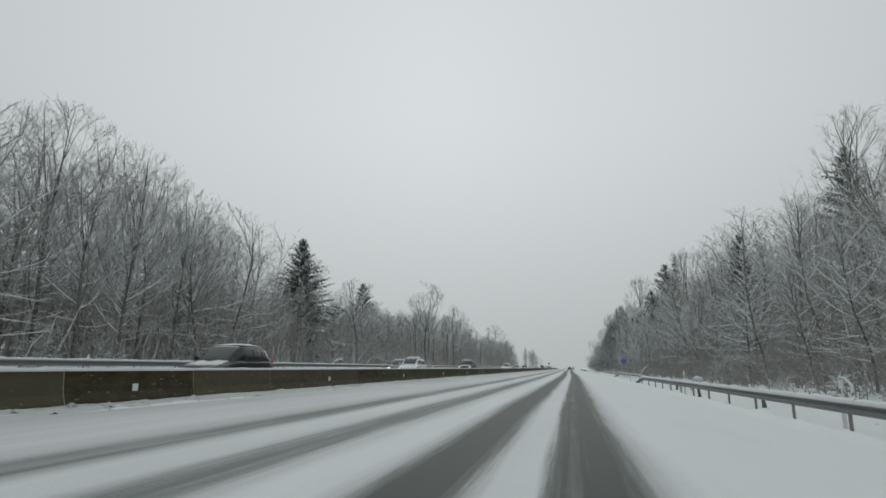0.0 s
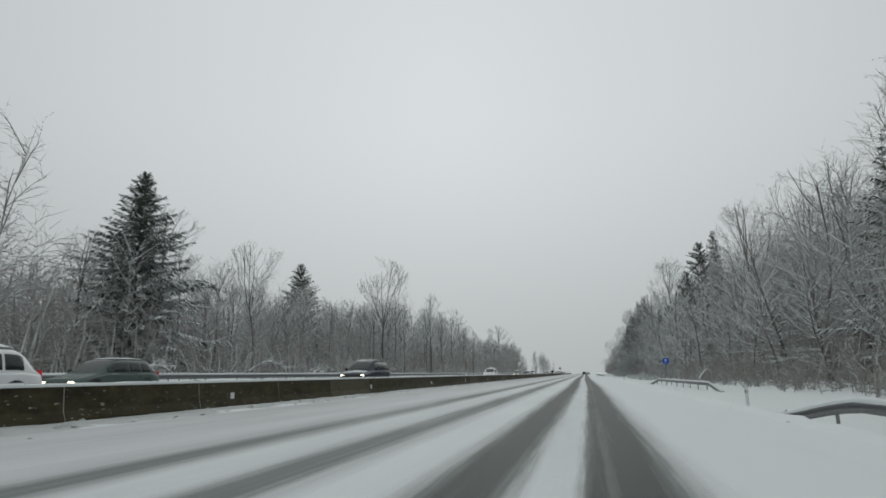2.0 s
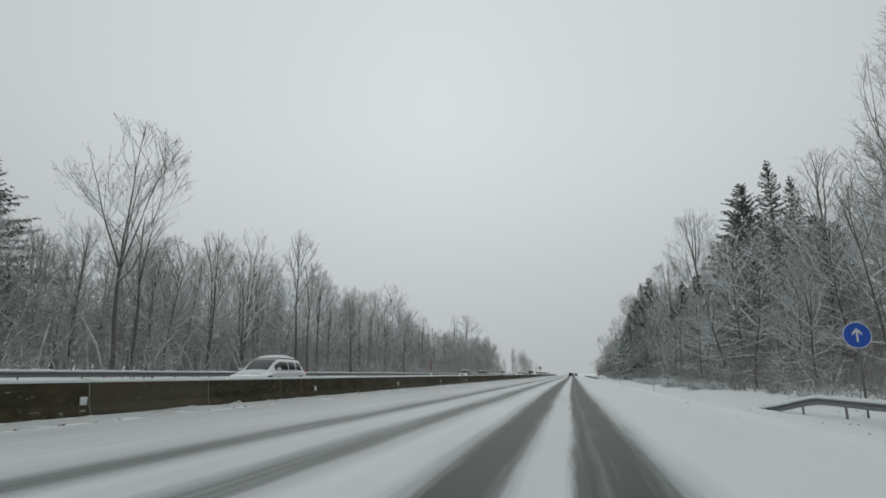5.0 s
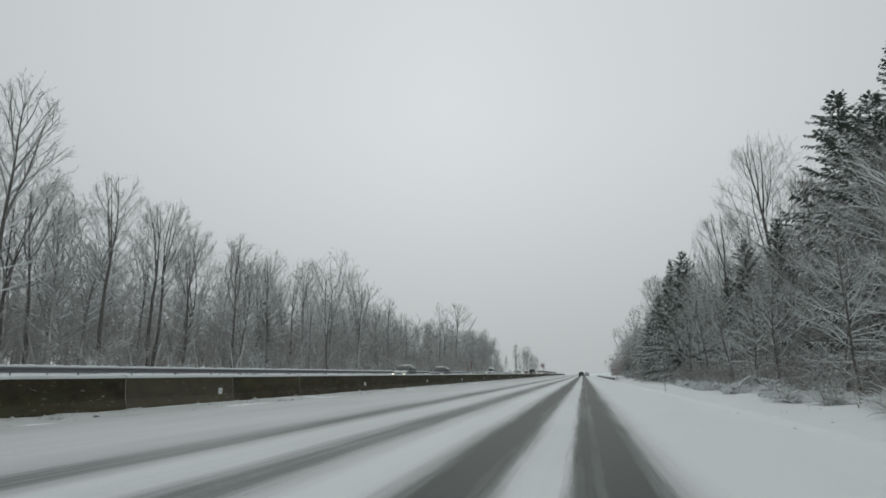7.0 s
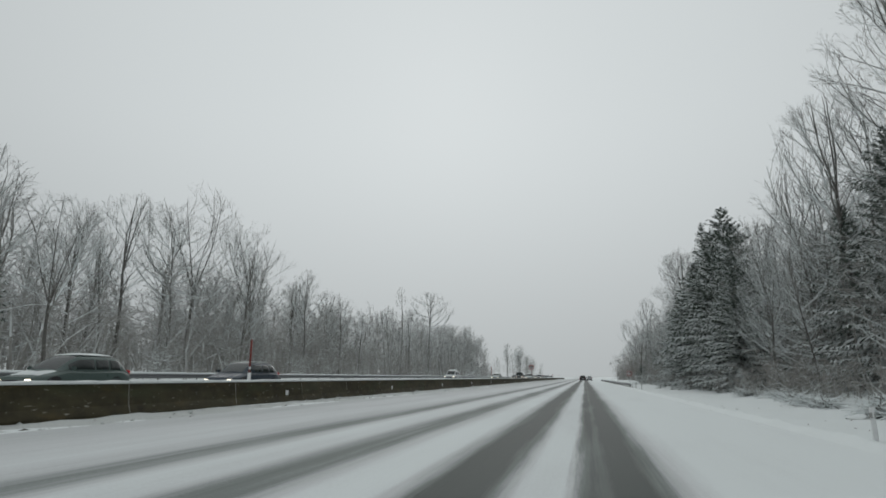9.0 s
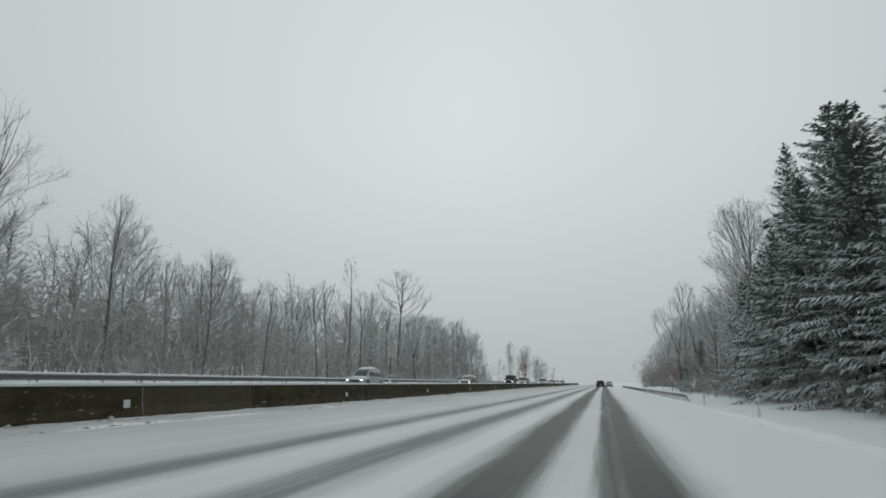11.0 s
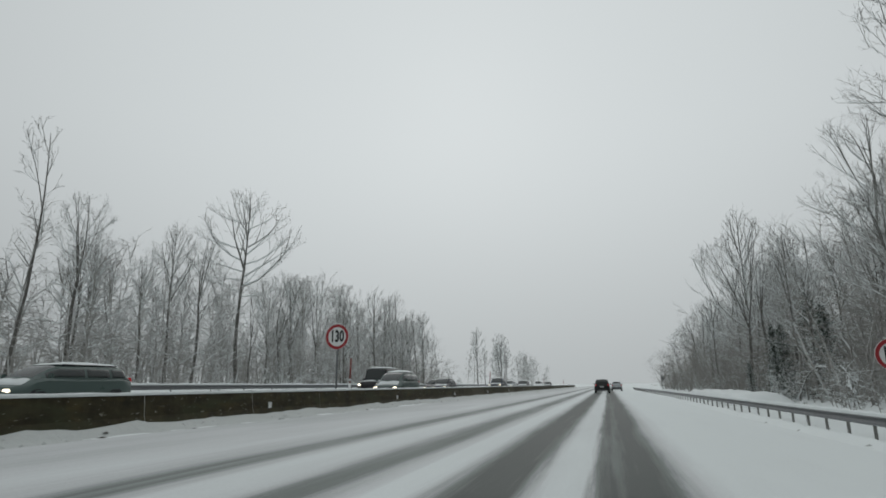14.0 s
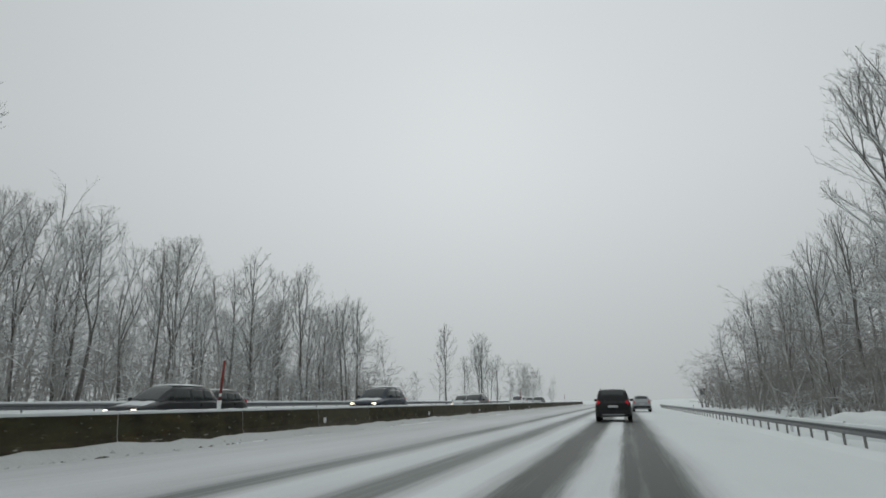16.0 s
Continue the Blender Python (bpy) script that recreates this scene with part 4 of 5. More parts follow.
def shrub(seed, h, n=9, spread=0.8):
    rng = random.Random(seed)
    stems, tw = [], []
    for i in range(n):
        a = rng.random() * math.tau
        d = np.array((math.cos(a) * spread * rng.random(), math.sin(a) * spread * rng.random(), 1))
        ln = curve_line(rng, (rng.gauss(0, 0.25), rng.gauss(0, 0.25), -0.1), d / np.linalg.norm(d), h * rng.uniform(0.6, 1.1), 5, -0.05, 0.14)
        stems.append((ln, [0.03, 0.028, 0.024, 0.02, 0.015, 0.008], 3))
        for k in range(7):
            p, ax = along(ln, 0.15 + 0.11 * k)
            dd = around(rng, ax, radians(rng.uniform(30, 80)))
            b = curve_line(rng, p, dd, h * rng.uniform(0.2, 0.45), 2, -0.06, 0.15)
            tw.append((b, [0.02, 0.017, 0.009], 3))
            for m in range(4):
                s, _ = along(b, 0.2 + 0.2 * m)
                tw.append(([s, s + around(rng, dd, 0.9) * h * rng.uniform(0.1, 0.24)], [0.014, 0.006], 3))
    return mesh_of("stem", *tubes(stems), M_LIMB), mesh_of("crown", *tubes(tw), M_TWIG)


def light_tree(rng, x, y, top, limbs, twigs, spread=0.26, start=0.12, fat=1.0):
    """Adds a simpler tree of the deep wood to the lists of lines."""
    g = ground_z(x) - 0.2
    h = top - g
    if y > 335 or 0 < x < 30:
        fat *= 0.65
    o = np.array((x, y, g))
    trunk = curve_line(rng, o, (0, 0, 1), h, 6, 0.04, 0.06)
    limbs.append((trunk, [(0.0065 * h + 0.02) * (1 - 0.88 * i / 6) for i in range(7)], 4))
    ga = rng.random() * 6
    for i in range(15):
        f = start + (0.88 - start) * (i + rng.random()) / 15
        ga += 2.4 + rng.gauss(0, 0.3)
        p, _ = along(trunk, f)
        e = radians(20 + 52 * f + rng.gauss(0, 10))
        l = h * spread * (math.sqrt(max(0.0, 1 - ((f - 0.3) / 0.72) ** 2)) * 0.75 + 0.1) * rng.uniform(0.7, 1.15)
        b = curve_line(rng, p, (math.cos(ga) * math.cos(e), math.sin(ga) * math.cos(e), math.sin(e)), l, 3, 0.04, 0.14)
        limbs.append(([b[0], b[2], b[3]], [0.05 * fat, 0.03 * fat, 0.012], 3))
        for k in range(5):
            s, ax = along(b, 0.15 + 0.18 * k)
            dd = around(rng, ax, radians(rng.uniform(25, 60)))
            e2 = s + dd * l * rng.uniform(0.25, 0.6)
            twigs.append(([s, e2], [0.024 * fat, 0.010], 2))
            for g in (0.25, 0.5, 0.75, 0.95):
                q = s + (e2 - s) * g
                twigs.append(([q, q + around(rng, dd, 0.7) * l * 0.30], [0.015 * fat, 0.006], 2))


def deep_wood(name, label, spots, seed, **kw):
    """Many trees too far back to tell apart, as one mass."""
    rng = random.Random(seed)
    limbs, twigs = [], []
    for x, y, top in spots:
        light_tree(rng, x, y, top, limbs, twigs, **kw)
    root = new(name, mesh_of(name, *tubes(limbs + twigs), M_TWIG))
    tagged(root, label, "woods", kind="stuff")


def thicket(name, label, spots, seed):
    """Saplings and brushwood between the trunks, as one mass."""
    rng = random.Random(seed)
    lines = []
    for x, y, h in spots:
        g = ground_z(x) - 0.1
        a = rng.random() * math.tau
        d = np.array((math.cos(a) * 0.35 * rng.random(), math.sin(a) * 0.35 * rng.random(), 1.0))
        ln = curve_line(rng, (x, y, g), d / np.linalg.norm(d), h, 3, 0.0, 0.14)
        lines.append((ln, [0.010 * h + 0.008, 0.008 * h + 0.008, 0.02, 0.008], 3))
        for k in range(8):
            p, ax = along(ln, 0.12 + 0.105 * k)
            dd = around(rng, ax, radians(rng.uniform(45, 95)))
            dd[2] = abs(dd[2]) * 0.5
            q = p + dd * h * rng.uniform(0.12, 0.32)
            lines.append(([p, q], [0.032, 0.010], 2))
            for g in (0.3, 0.55, 0.8):
                o = p + (q - p) * g
                lines.append(([o, o + around(rng, dd, 0.8) * h * 0.16], [0.022, 0.006], 2))
    root = new(name, mesh_of(name, *tubes(lines), M_TWIG))
    tagged(root, label, "undergrowth", kind="stuff")


BARE = "bare broad-leaved tree with snow lying along its branches"
EDGE = "bare forest-edge tree with low snow-laden spreading branches"
FIR = "tall dark green spruce dusted with snow"
protos = {}


def stand(kind, key, make, height, label, category, group, x, y, top, turn, names):
    """One tree at x, y that reaches up to the height top above the road's level."""
    if key not in protos:
        protos[key] = make()
    root = new(kind)
    tagged(root, label, category, group)
    for n, me in zip(names, protos[key]):
        part(n, me, root)
    g = ground_z(x) - 0.15
    s = (top - g) / height
    root.matrix_basis = pose(x, y, g, 0, 0, turn) @ Matrix.Diagonal((s, s, s, 1))
    return root


KINDS = {
    "slim0": lambda: grow(11, 20, 0.32, 0.15, 26, 0.5, 0.45, 0.93, elev=(35, 68), thick=1.2),
    "slim1": lambda: grow(12, 20, 0.22, 0.16, 28, 0.6, 0.4, 0.92, elev=(30, 66), thick=1.2),
    "slim2": lambda: grow(13, 20, 0.36, 0.17, 28, 0.55, 0.3, 0.55, stems=3, lean=0.16, elev=(35, 62), thick=1.2),
    "slim3": lambda: grow(17, 20, 0.14, 0.17, 30, 0.5, 0.5, 0.92, elev=(18, 66), thick=1.2),
    "fork0": lambda: grow(22, 20, 0.40, 0.24, 28, 0.55, 0.5, 0.95, elev=(6, 46), up=0.085, shoots=3, thick=1.25, bend=0.015),
    "fork1": lambda: grow(25, 20, 0.36, 0.25, 30, 0.55, 0.35, 0.42, stems=4, lean=0.34, elev=(25, 55), up=0.06, shoots=3, thick=1.15),
    "twin": lambda: grow(27, 20, 0.38, 0.25, 24, 0.60, 0.35, 0.14, stems=2, lean=0.17, elev=(30, 58), up=0.07, shoots=3, thick=1.2),
    "wide0": lambda: grow(31, 20, 0.07, 0.31, 32, 0.35, 0.75, 0.92, elev=(4, 58), up=0.02, flat=0.5, bend=0.04, side=0.8, shoots=3),
    "wide1": lambda: grow(33, 20, 0.09, 0.29, 32, 0.40, 0.7, 0.92, elev=(10, 60), up=0.03, flat=0.4, bend=0.04, side=0.8, shoots=3),
    "round0": lambda: grow(35, 20, 0.14, 0.26, 34, 0.50, 0.55, 0.55, stems=3, lean=0.24, elev=(16, 58), up=0.05),
    "round1": lambda: grow(38, 20, 0.18, 0.25, 34, 0.55, 0.5, 0.90, elev=(18, 62), up=0.05),
    "broom": lambda: grow(41, 20, 0.24, 0.16, 28, 0.65, 0.3, 0.34, stems=3, lean=0.13, elev=(45, 70), thick=1.2),
    "pole": lambda: grow(47, 20, 0.45, 0.07, 12, 0.6, 0.4, 0.97, elev=(30, 60), tip=0.018, shoots=2, side=1.2, thick=0.8),
    "tall0": lambda: grow(71, 30, 0.22, 0.19, 42, 0.55, 0.5, 0.66, stems=3, lean=0.2, elev=(14, 58), up=0.05, side=1.15),
    "tall1": lambda: grow(73, 30, 0.14, 0.16, 40, 0.50, 0.6, 0.93, elev=(10, 62), up=0.04, flat=0.2, side=1.0),
}
TREE = ("trunk", "crown")


def bare(v, x, y, top, turn, label=BARE):
    return stand("bare_tree", v, KINDS[v], 30.0 if "tall" in v else 20.0, label, "bare tree", "roadside trees", x, y, top, turn, TREE)


FIRS = {0: lambda: spruce(51, 25, 0.40, 0.36, 1.0), 1: lambda: spruce(52, 30, 0.5, 0.19, 0.95), 2: lambda: spruce(53, 25, 0.3, 0.31, 0.95), 3: lambda: spruce(54, 10, 0.3, 0.22, 0.6),
        4: lambda: spruce(55, 25, 0.38, 0.40, 1.25)}


def fir(v, x, y, top, turn, label=FIR):
    return stand("spruce_tree", ("fir", v), FIRS[v], (25.0, 30.0, 25.0, 10.0, 25.0)[v], label, "spruce", "roadside spruces", x, y, top, turn, ("trunk", "crown"))


def bush(v, x, y, h, turn):
    return stand("shrub", ("bush", v), lambda: shrub(60 + v, 3.0, 7, 0.6 + 0.25 * v), 3.0, "leafless undergrowth shrub laden with snow", "shrub", "forest undergrowth", x, y, ground_z(x) + h, turn, ("stem", "crown"))


# the trees that stand out along the left-hand wood
for a in (("twin", -40.8, 109.2, 18.0, 40, "twin-stemmed bare tree rising above the low wood"), ("fork1", -35.6, 144.3, 22.0, 10, "large round-crowned bare tree at the wood's edge"),
          ("pole", -44.2, 327.0, 23.2, 0, "tall thin bare tree with few branches"), ("fork0", -44.8, 357.0, 26.2, 200, "tall spreading bare tree standing above the wood"),
          ("slim1", -48.4, 348.9, 19.8, 70), ("fork1", -46.6, 249.0, 24.3, 90), ("fork1", -46.0, 261.0, 22.6, 160), ("slim2", -47.2, 238.2, 20.5, 0), ("fork0", -45.1, 243.5, 18.5, 30),
          ("slim0", -47.8, 226.0, 18.0, 50), ("fork1", -46.0, 183.5, 18.8, 0), ("fork1", -42.0, 174.0, 20.0, 120), ("slim2", -38.5, 186.0, 17.5, 200),
          ("slim1", -34.0, 173.0, 19.0, 60), ("slim1", -52.0, 300.0, 18.4, 0), ("fork1", -32.5, 217.0, 12.5, 0), ("slim3", -49.2, 377.7, 18.6, 0),
          ("slim0", -42.6, 408.4, 20.4, 40), ("slim3", -41.3, 394.7, 19.0, 80), ("slim0", -32.3, 443.7, 15.6, 0), ("slim2", -28.2, 454.8, 15.2, 30),
          ("slim2", -40.5, 152.0, 16.5, 33), ("round1", -41.0, 157.5, 15.5, 110), ("slim1", -39.5, 162.5, 17.0, 210), ("round0", -42.5, 167.0, 16.0, 300), ("slim3", -39.0, 168.5, 15.5, 5),
          ("round1", -44.0, 189.5, 16.0, 77), ("slim2", -40.5, 194.0, 17.5, 160), ("round0", -41.5, 200.5, 15.5, 260), ("slim0", -39.5, 206.5, 17.0, 20), ("round1", -42.0, 212.0, 15.0, 130),
          ("wide0", -42.5, 70.5, 19.5, 15, EDGE), ("wide1", -39.0, 61.5, 20.0, 75, EDGE), ("round0", -40.0, 46.0, 21.3, 20), ("round0", -40.0, 37.0, 21.8, 140),
          ("wide0", -37.0, 53.0, 16.0, 200, EDGE), ("wide1", -36.0, 30.0, 18.0, 250, EDGE), ("slim3", -48, 104.0, 17.0, 0), ("fork0", -47.0, 99.5, 20.5, 90), ("slim0", -44.0, 115.5, 14.0, 90)):
    bare(*a)
fir(4, -46.2, 94.4, 23.4, 0, "tall dark spruce with snow-laden boughs in the wood")
fir(1, -44.5, 90.5, 15.0, 0, "dark spruce with snow-laden boughs in the wood")
fir(4, -53.0, 145.0, 22.6, 40, "single dark spruce rising above the bare wood")
fir(3, -45.5, 223.0, 11.2, 0, "small spruce thickly covered with snow")
fir(3, -43.0, 132.0, 7.0, 0, "young spruce weighed down by snow")

rng = random.Random(7)
SLIM = ("slim0", "slim1", "slim2", "slim3", "broom")
spots = []
# the tall wood before the clearing, then lower woods behind the edge trees
for i in range(27):
    y = -26 + i * 3.4 + rng.uniform(-1, 1)
    bare(rng.choice(("round0", "round1", "wide1", "round0")), rng.uniform(-43, -36), y, rng.uniform(15.5, 20.0), rng.uniform(0, 360), EDGE)
for i in range(90):
    spots.append((rng.uniform(-62, -40), -26 + i * 1.12 + rng.uniform(-1, 1), rng.uniform(16, 21)))
for i in range(36):
    y = 84 + i * 4.9 + rng.uniform(-1.5, 1.5)
    bare(rng.choice(SLIM), rng.uniform(-58, -42), y, rng.uniform(12.0, 15.0) + (4.0 if 162 < y < 262 else 1.8), rng.uniform(0, 360))
for i in range(15):
    bare(rng.choice(("slim0", "slim1", "slim3", "round1")), rng.uniform(-50, -43), 108 + i * 4.1 + rng.uniform(-1, 1), rng.uniform(13.0, 16.0), rng.uniform(0, 360))
for i in range(165):
    y = 78 + i * 1.13
    spots.append((rng.uniform(-70, -42), y + rng.uniform(-1, 1), rng.uniform(10.0, 14.5) + (3.0 if 162 < y < 262 else 1.5)))
for i in range(20):
    y = 262 + i * 4.6 + rng.uniform(-1, 1)
    bare(rng.choice(SLIM), rng.uniform(-56, -42), y, rng.uniform(14.5, 18.5), rng.uniform(0, 360))
for i in range(100):
    spots.append((rng.uniform(-64, -40), 258 + i * 1.04 + rng.uniform(-1, 1), rng.uniform(11.5, 16.5)))
for i in range(24):
    y = 362 + i * 2.7 + rng.uniform(-1, 1)
    bare(rng.choice(("broom", "slim3", "slim0", "broom")), rng.uniform(-52, -38), y, rng.uniform(14.0, 18.5), rng.uniform(0, 360))
for i in range(70):
    spots.append((rng.uniform(-56, -38), 360 + i * 1.09 + rng.uniform(-1, 1), rng.uniform(11.0, 16.5)))
for i in range(6):
    bare(rng.choice(SLIM), rng.uniform(-36, -27), 452 + i * 9 + rng.uniform(-3, 3), rng.uniform(9, 14), rng.uniform(0, 360))
for i in range(16):
    spots.append((rng.uniform(-48, -26), 440 + i * 9, rng.uniform(6, 12)))
for i in range(12):
    spots.append((rng.uniform(-35, -28.5), 532 + i * 2.2, rng.uniform(11, 15.5)))
for i in range(330):
    spots.append((rng.uniform(-100, -58), -10 + i * 1.36 + rng.uniform(-1, 1), rng.uniform(11, 16.5)))
deep_wood("woods", "deep grey bare woods beyond the opposite lanes", spots, 8, spread=0.34, fat=1.35)

# the right-hand wood: named tall trees, then the edge, the middle and the back rows
fir(1, 38.0, 220.1, 41.0, 0)
fir(0, 36.3, 231.9, 40.5, 50)
fir(1, 23.7, 307.6, 31.2, 20)
fir(0, 25.0, 296.0, 31.0, 80)
fir(2, 46.0, 104.5, 38.0, 0)
fir(1, 33, 196, 30, 10)
fir(0, 27, 203, 27, 60)
for a in (("tall0", 28.7, 239.5, 37.5, 0), ("tall0", 22.8, 243.2, 26.5, 70), ("tall1", 26.5, 248.5, 28.0, 20), ("wide1", 23.5, 253.0, 23.0, 110), ("round0", 20.5, 259.0, 18.5, 200), ("tall1", 27.0, 262.0, 25.0, 300), ("tall0", 41.3, 162.0, 33.5, 200), ("wide1", 22.0, 372.0, 21.0, 0, EDGE),
          ("tall1", 26.2, 357.6, 28.5, 30), ("slim1", 20.5, 384.0, 25.5, 0), ("fork1", 15.8, 366.0, 18.5, 90), ("tall1", 20.5, 321.0, 28.0, 30, EDGE),
          ("tall0", 24.0, 336.0, 31.0, 140), ("tall1", 23.0, 327.5, 30.0, 250), ("tall0", 29.5, 316.0, 32.5, 300), ("tall0", 29.0, 150.0, 30.5, 30), ("tall1", 30.0, 328.0, 33.0, 60)):
    bare(*a)
spots = []
y, step = -22.0, 0
while y < 455:
    step += 1
    for row in range(3 if step % 2 else 2):
        yy = y + rng.uniform(-2.5, 2.5)
        late = yy > 322
        if row == 0:
            v, x, top = rng.choice(("wide0", "wide1", "wide0", "round0")), rng.uniform(16.5, 19.0), rng.uniform(9, 14)
            if 68 < yy < 142:
                x += 2.5
        elif row == 1:
            v, x, top = rng.choice(("wide0", "wide1", "round0", "slim3")), rng.uniform(21, 27), rng.uniform(15, 21)
        else:
            v, x, top = rng.choice(("tall0", "tall1", "tall1")), rng.uniform(29, 40), rng.uniform(22, 30)
        if row == 1 and 75 < yy < 112:
            top += 2.5
        if late:
            v, top = rng.choice(SLIM + ("wide1", "fork1")) if row < 2 else "tall1", top * (0.92 if row else 1.1)
        needled = rng.random() < (0.07 if yy < 140 else 0.22)
        if (row == 0 and 250 < yy < 312) or (not late and row > 0 and needled):
            fir(rng.randrange(3), x, yy, top * rng.uniform(0.85, 1.1), rng.uniform(0, 360))
        else:
            bare(v, x, yy, top, rng.uniform(0, 360), EDGE if row == 0 else BARE)
    y += 9.0
for i in range(400):
    x = rng.uniform(21, 60)
    spots.append((x, -26 + i * 1.21 + rng.uniform(-1, 1), 8 + x * 0.42 + rng.uniform(-3, 3)))
deep_wood("woods", "deep dark bare woods beside the motorway", spots, 9, spread=0.36, fat=1.8)

for i in range(20):
    y = 166 + i * 7.2 + rng.uniform(-2, 2)
    fir(rng.randrange(3), rng.uniform(22, 30), y, rng.uniform(11, 21), rng.uniform(0, 360))
for x, y, top, turn in ((17.4, 284.0, 19.0, 10), (18.6, 276.0, 22.0, 80), (16.8, 291.5, 16.0, 150), (19.5, 268.0, 21.0, 200), (17.0, 299.5, 14.0, 260)):
    fir(0, x, y, top, turn)
for x, y, top, turn in ((14.2, 349.5, 4.5, 10), (15.8, 353.0, 6.5, 80), (14.0, 358.5, 3.2, 150), (17.5, 347.0, 7.5, 40), (16.8, 360.0, 7.0, 200), (19.0, 355.0, 9.5, 120)):
    fir(3, x, y, top, turn, "young dark spruce half hidden in the roadside brush")
# undergrowth
thicket("brushwood", "snow-dusted saplings and brushwood under the trees", [(rng.uniform(15.5, 40), rng.uniform(-25, 460), rng.uniform(1.5, 7.0)) for i in range(1700)]
        + [(rng.uniform(14.0, 18.5), rng.uniform(-20, 345), rng.uniform(1.0, 3.6)) for i in range(1300)]
        + [(rng.uniform(19.5, 30), rng.uniform(-10, 330), rng.uniform(6.0, 13.0)) for i in range(950)]
        + [(rng.uniform(14.5, 32), rng.uniform(336, 470), rng.uniform(4.0, 12.0)) for i in range(800)], 3)
thicket("brushwood", "snow-dusted saplings and brushwood under the trees", [(rng.uniform(-58, -33), rng.uniform(-25, 300), rng.uniform(2.0, 8.5)) for i in range(2100)]
        + [(rng.uniform(-56, -38), rng.uniform(-10, 84), rng.uniform(7.0, 15.0)) for i in range(700)] + [(rng.uniform(-62, -42), rng.uniform(80, 300), rng.uniform(5.0, 10.5)) for i in range(1000)]
        + [(rng.uniform(-58, -37), rng.uniform(300, 440), rng.uniform(2.0, 8.0)) for i in range(900)], 5)
for i in range(34):
    bush(rng.randrange(3), rng.uniform(13.0, 17.5), -10 + i * 13.5 + rng.uniform(-3, 3), rng.uniform(1.2, 3.2), rng.uniform(0, 360))
for i in range(45):
    bush(rng.randrange(3), rng.uniform(-40, -32), -10 + i * 10.0 + rng.uniform(-3, 3), rng.uniform(1.5, 4.0), rng.uniform(0, 360))


# ---------------------------------------------------------------- brush piles, fallen branches, snow heaps
def fallen_branch(x, y, length, turn, rise, r, seed, label="fallen branch bowed under a thick line of snow"):
    rng2 = random.Random(seed)
    root = new("fallen_branch")
    root.matrix_basis = pose(x, y, ground_z(x) - 0.05, 0, 0, turn)
    tagged(root, label, "fallen branch")
    n = 9
    line = [np.array((length * (i / n - 0.5), rng2.gauss(0, 0.06 * length / 4), r * 0.6 + rise * math.sin(math.pi * (0.12 + 0.88 * i / n)))) for i in range(n + 1)]
    rad = [r * (1 - 0.7 * i / n) for i in range(n + 1)]
    part("stem", mesh_of("stem", *tubes([(line, rad, 6)]), M_BARK, True), root)
    side = []
    for k in range(16):
        p, ax = along(line, 0.15 + 0.82 * k / 16)
        d = around(rng2, ax, radians(rng2.uniform(30, 70)))
        d[2] = abs(d[2])
        side.append((curve_line(rng2, p, d, length * rng2.uniform(0.12, 0.3), 3, -0.02, 0.15), [r * 0.35, r * 0.28, r * 0.2, r * 0.08], 3))
        side.append(([p + d * 0.3, p + d * 0.3 + around(rng2, d, 0.8) * length * 0.1], [r * 0.2, 0.006], 3))
    part("side_shoot", mesh_of("side_shoot", *tubes(side), M_LIMB), root)
    ridge = [p + np.array((0, 0, q * 0.75)) for p, q in zip(line, rad)]
    part("snow_ridge", mesh_of("snow_ridge", *tubes([(ridge, [q * 0.9 + 0.02 for q in rad], 6)]), M_SNOW, True), root, "rounded ridge of snow")


def brush_pile(x, y, w, h, seed):
    """A heap of cut branches under snow."""
    rng2 = random.Random(seed)
    root = new("brush_pile")
    root.location = (x, y, ground_z(x) - 0.05)
    tagged(root, "heap of cut branches half buried in snow", "brush pile", "brush piles")
    sticks = []
    for k in range(130):
        a = rng2.random() * math.tau
        p = np.array((rng2.gauss(0, w * 0.28), rng2.gauss(0, w * 0.4), 0.0))
        top = h * math.exp(-(p[0] ** 2 + 0.5 * p[1] ** 2) / (w * w * 0.35))
        d = np.array((math.cos(a), math.sin(a), rng2.uniform(0.0, 0.7)))
        sticks.append((curve_line(rng2, p + np.array((0, 0, top * rng2.uniform(0.3, 1.0))), d / np.linalg.norm(d), rng2.uniform(0.5, 1.4), 3, -0.10, 0.12), [0.035, 0.03, 0.022, 0.01], 3))
    part("stick", mesh_of("stick", *tubes(sticks), M_LIMB), root)
    bm = bmesh.new()
    bmesh.ops.create_grid(bm, x_segments=14, y_segments=18, size=0.5, matrix=Matrix.Diagonal((w * 1.9, w * 2.6, 1, 1)))
    for v in bm.verts:
        q = math.exp(-(v.co.x ** 2 + 0.5 * v.co.y ** 2) / (w * w * 0.30))
        v.co.z = h * 0.5 * q * (0.75 + 0.7 * noise.noise((v.co.x * 2 + seed, v.co.y * 2, 0))) - 0.10 + 0.05 * noise.noise((v.co.x * 5, v.co.y * 5, seed))
    part("snow_cover", from_bm("snow_cover", bm, M_SNOW, True), root, "lumpy cover of snow")


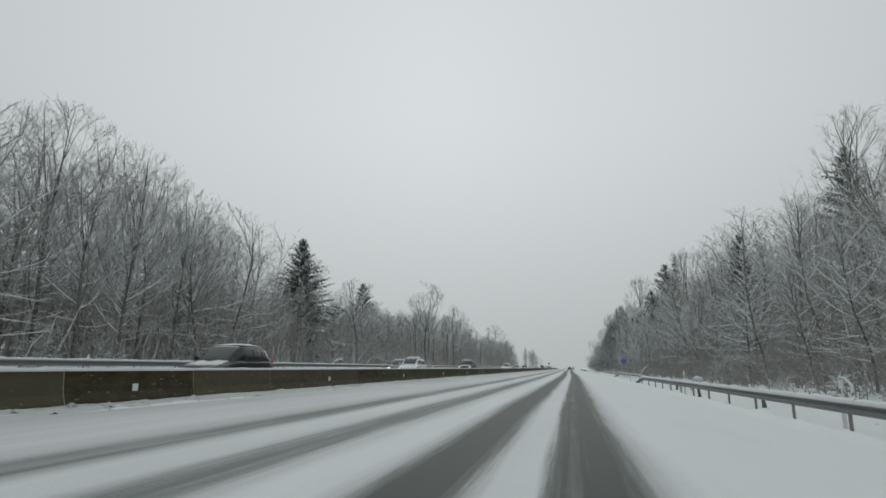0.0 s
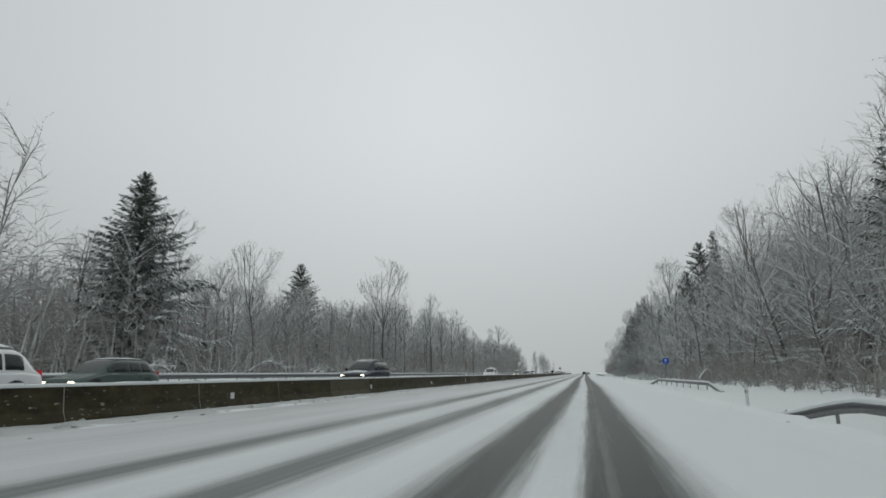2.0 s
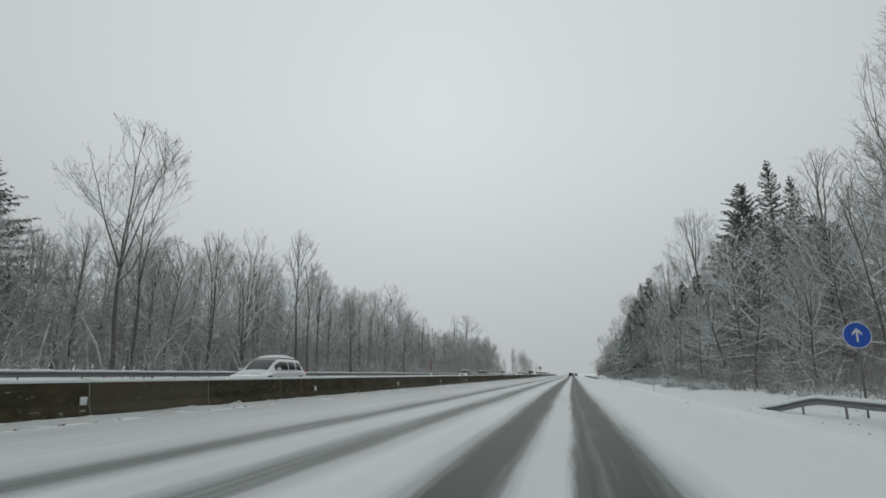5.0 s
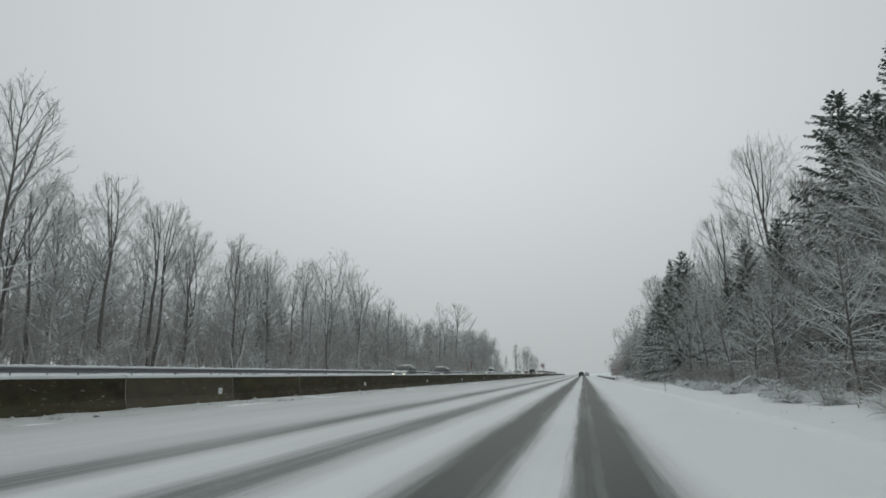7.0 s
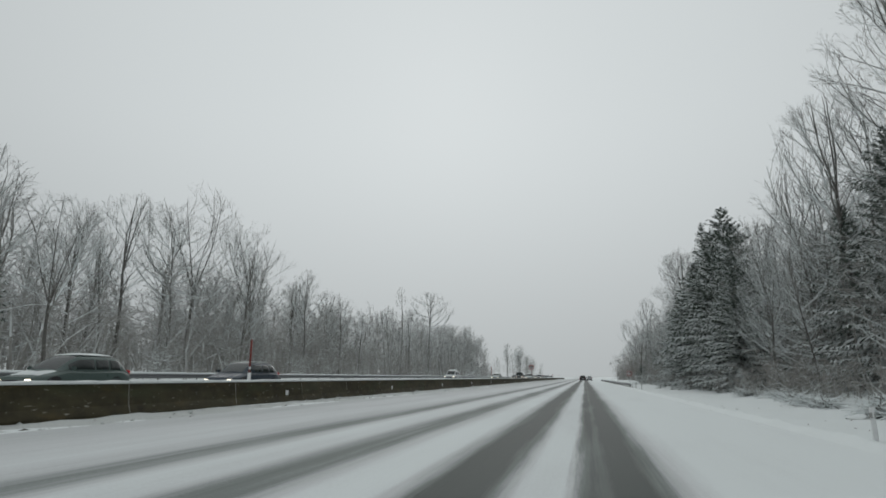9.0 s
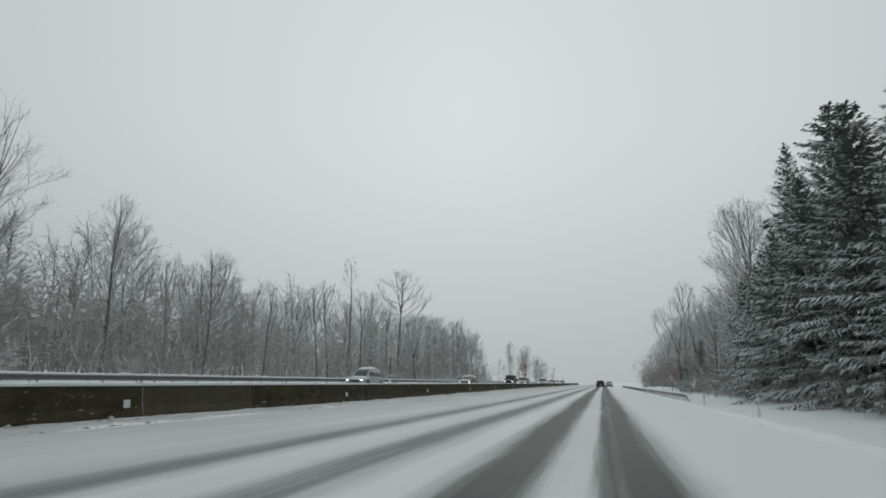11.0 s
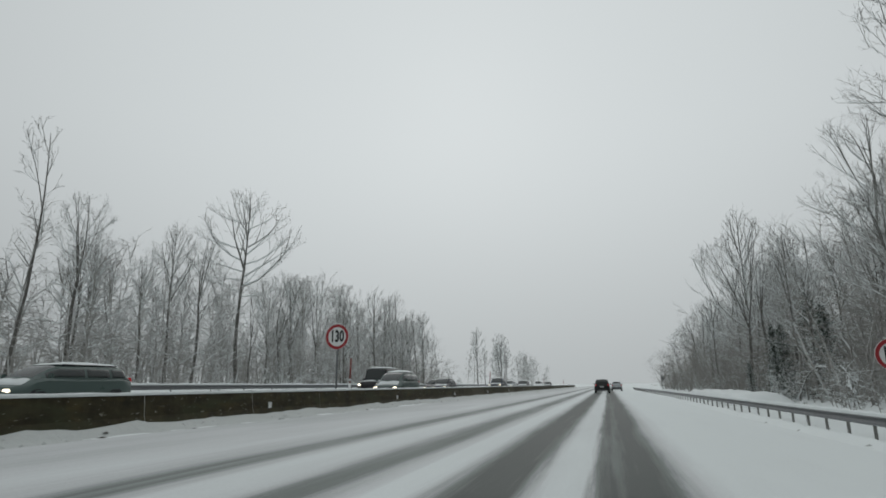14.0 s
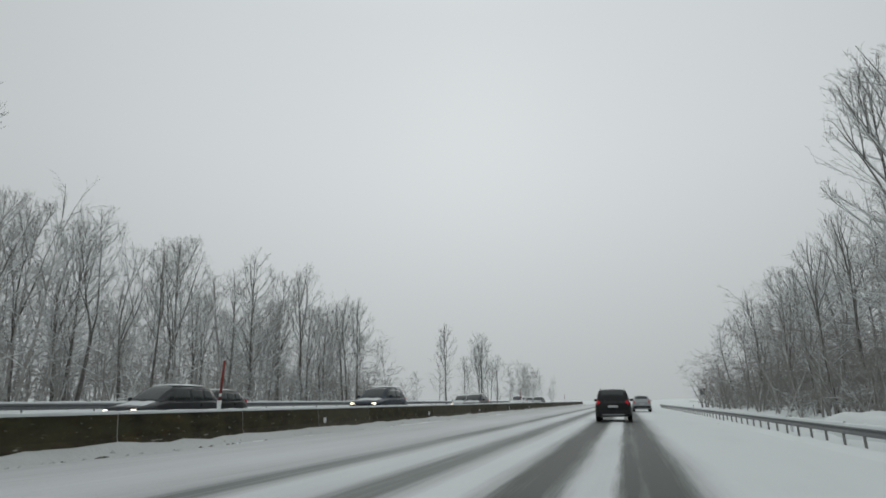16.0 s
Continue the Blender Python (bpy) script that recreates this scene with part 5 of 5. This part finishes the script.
for i, (x, y, w, h) in enumerate(((13.2, 190, 1.3, 0.7), (14.5, 197, 1.6, 1.1), (13.6, 203.5, 1.2, 0.6), (15.2, 208, 1.5, 0.9), (12.6, 213, 1.1, 0.5), (14.0, 220, 1.4, 0.7), (13.0, 228, 1.2, 0.5),
                                  (14.2, 237, 1.2, 0.6), (13.5, 183, 1.0, 0.55), (14.0, 246, 1.0, 0.5), (13.8, 169, 1.2, 0.6), (12.8, 173.5, 1.1, 0.55), (14.2, 178, 1.5, 0.8),
                                  (12.4, 186.5, 1.1, 0.5), (13.4, 193.5, 1.3, 0.7), (12.2, 199.5, 1.0, 0.5), (13.2, 210.5, 1.3, 0.7), (12.4, 217, 1.0, 0.45), (12.6, 224, 1.1, 0.55), (13.6, 232.5, 1.2, 0.6))):
    brush_pile(x, y, w, h, 20 + i)
for a in ((-34.5, 103.0, 7.0, 80, 1.8, 0.13, 1), (-33.0, 112.0, 5.0, 100, 1.0, 0.10, 2), (-35.0, 118.0, 6.0, 70, 1.5, 0.10, 3), (14.5, 120.0, 6.0, 60, 1.6, 0.10, 4), (-33.5, 128.0, 4.5, 95, 0.9, 0.09, 5),
          (13.5, 34.0, 4.0, 80, 1.2, 0.07, 6), (14.0, 200.5, 5.0, 50, 1.3, 0.09, 7), (15.0, 336.0, 6.5, 75, 2.0, 0.09, 8), (16.0, 345.0, 6.0, 110, 2.6, 0.09, 9), (-34.0, 84.0, 5.0, 85, 1.2, 0.10, 10)):
    fallen_branch(*a)


def snow_heap(name, label, x, y, w, l, h, seed, steep=2.0):
    root = new(name)
    root.location = (x, y, ground_z(x))
    tagged(root, label, "snow heap")
    bm = bmesh.new()
    bmesh.ops.create_grid(bm, x_segments=18, y_segments=40, size=0.5, matrix=Matrix.Diagonal((w, l, 1, 1)))
    for v in bm.verts:
        u, t = abs(v.co.x) / (w / 2), abs(v.co.y) / (l / 2)
        e = max(0.0, 1 - u ** steep) * max(0.0, 1 - t ** (steep * 2))
        v.co.z = h * min(1.0, e * 1.6) * (1 + 0.25 * noise.noise((v.co.x, v.co.y * 0.5, seed))) - 0.4 * (1 - min(1.0, e * 2.5))
    part("snow_body", from_bm("snow_body", bm, M_SNOW, True), root)


snow_heap("snow_bank", "smooth snow-covered bank behind the guard rail", 11.2, 356, 4.6, 34, 0.95, 3, 3.0)


def capped_stump(x, y, h, w):
    """A stump under a thick cushion of snow."""
    root = new("tree_stump")
    root.location = (x, y, ground_z(x) - 0.1)
    tagged(root, "thin broken stump under a thick cushion of snow", "tree stump", "stumps")
    line = [(0.03 * math.sin(i * 2.0), 0.03 * math.cos(i * 1.3), (h + 0.1) * i / 5) for i in range(6)]
    part("trunk", mesh_of("trunk", *tubes([(line, [0.13, 0.10, 0.085, 0.09, 0.11, 0.13], 8)]), M_BARK, True), root)
    bm = bmesh.new()
    bmesh.ops.create_icosphere(bm, subdivisions=3, radius=1.0)
    for v in bm.verts:
        k = 1 + 0.18 * noise.noise((v.co.x * 1.7 + x, v.co.y * 1.7 + y, v.co.z * 1.7))
        flat = max(-0.75, v.co.z)
        v.co = (v.co.x * w / 2 * k, v.co.y * w / 2 * k, h + 0.20 + flat * w * 0.36 * k)
    part("snow_cushion", from_bm("snow_cushion", bm, M_SNOW, True), root, "thick rounded cushion of snow")


for x, y, h, w in ((7.9, 40.4, 0.95, 0.60), (8.5, 52.0, 0.45, 0.45), (8.9, 31.0, 0.7, 0.5)):
    capped_stump(x, y, h, w)
for x, y, turn, seed in ((8.6, 48.6, 20, 31), (8.7, 46.6, 70, 32), (8.4, 57.0, 40, 33), (9.2, 54.0, 100, 34)):
    fallen_branch(x, y, 1.0, turn, 0.75, 0.05, seed, "bent sapling tip bowed under thick snow")
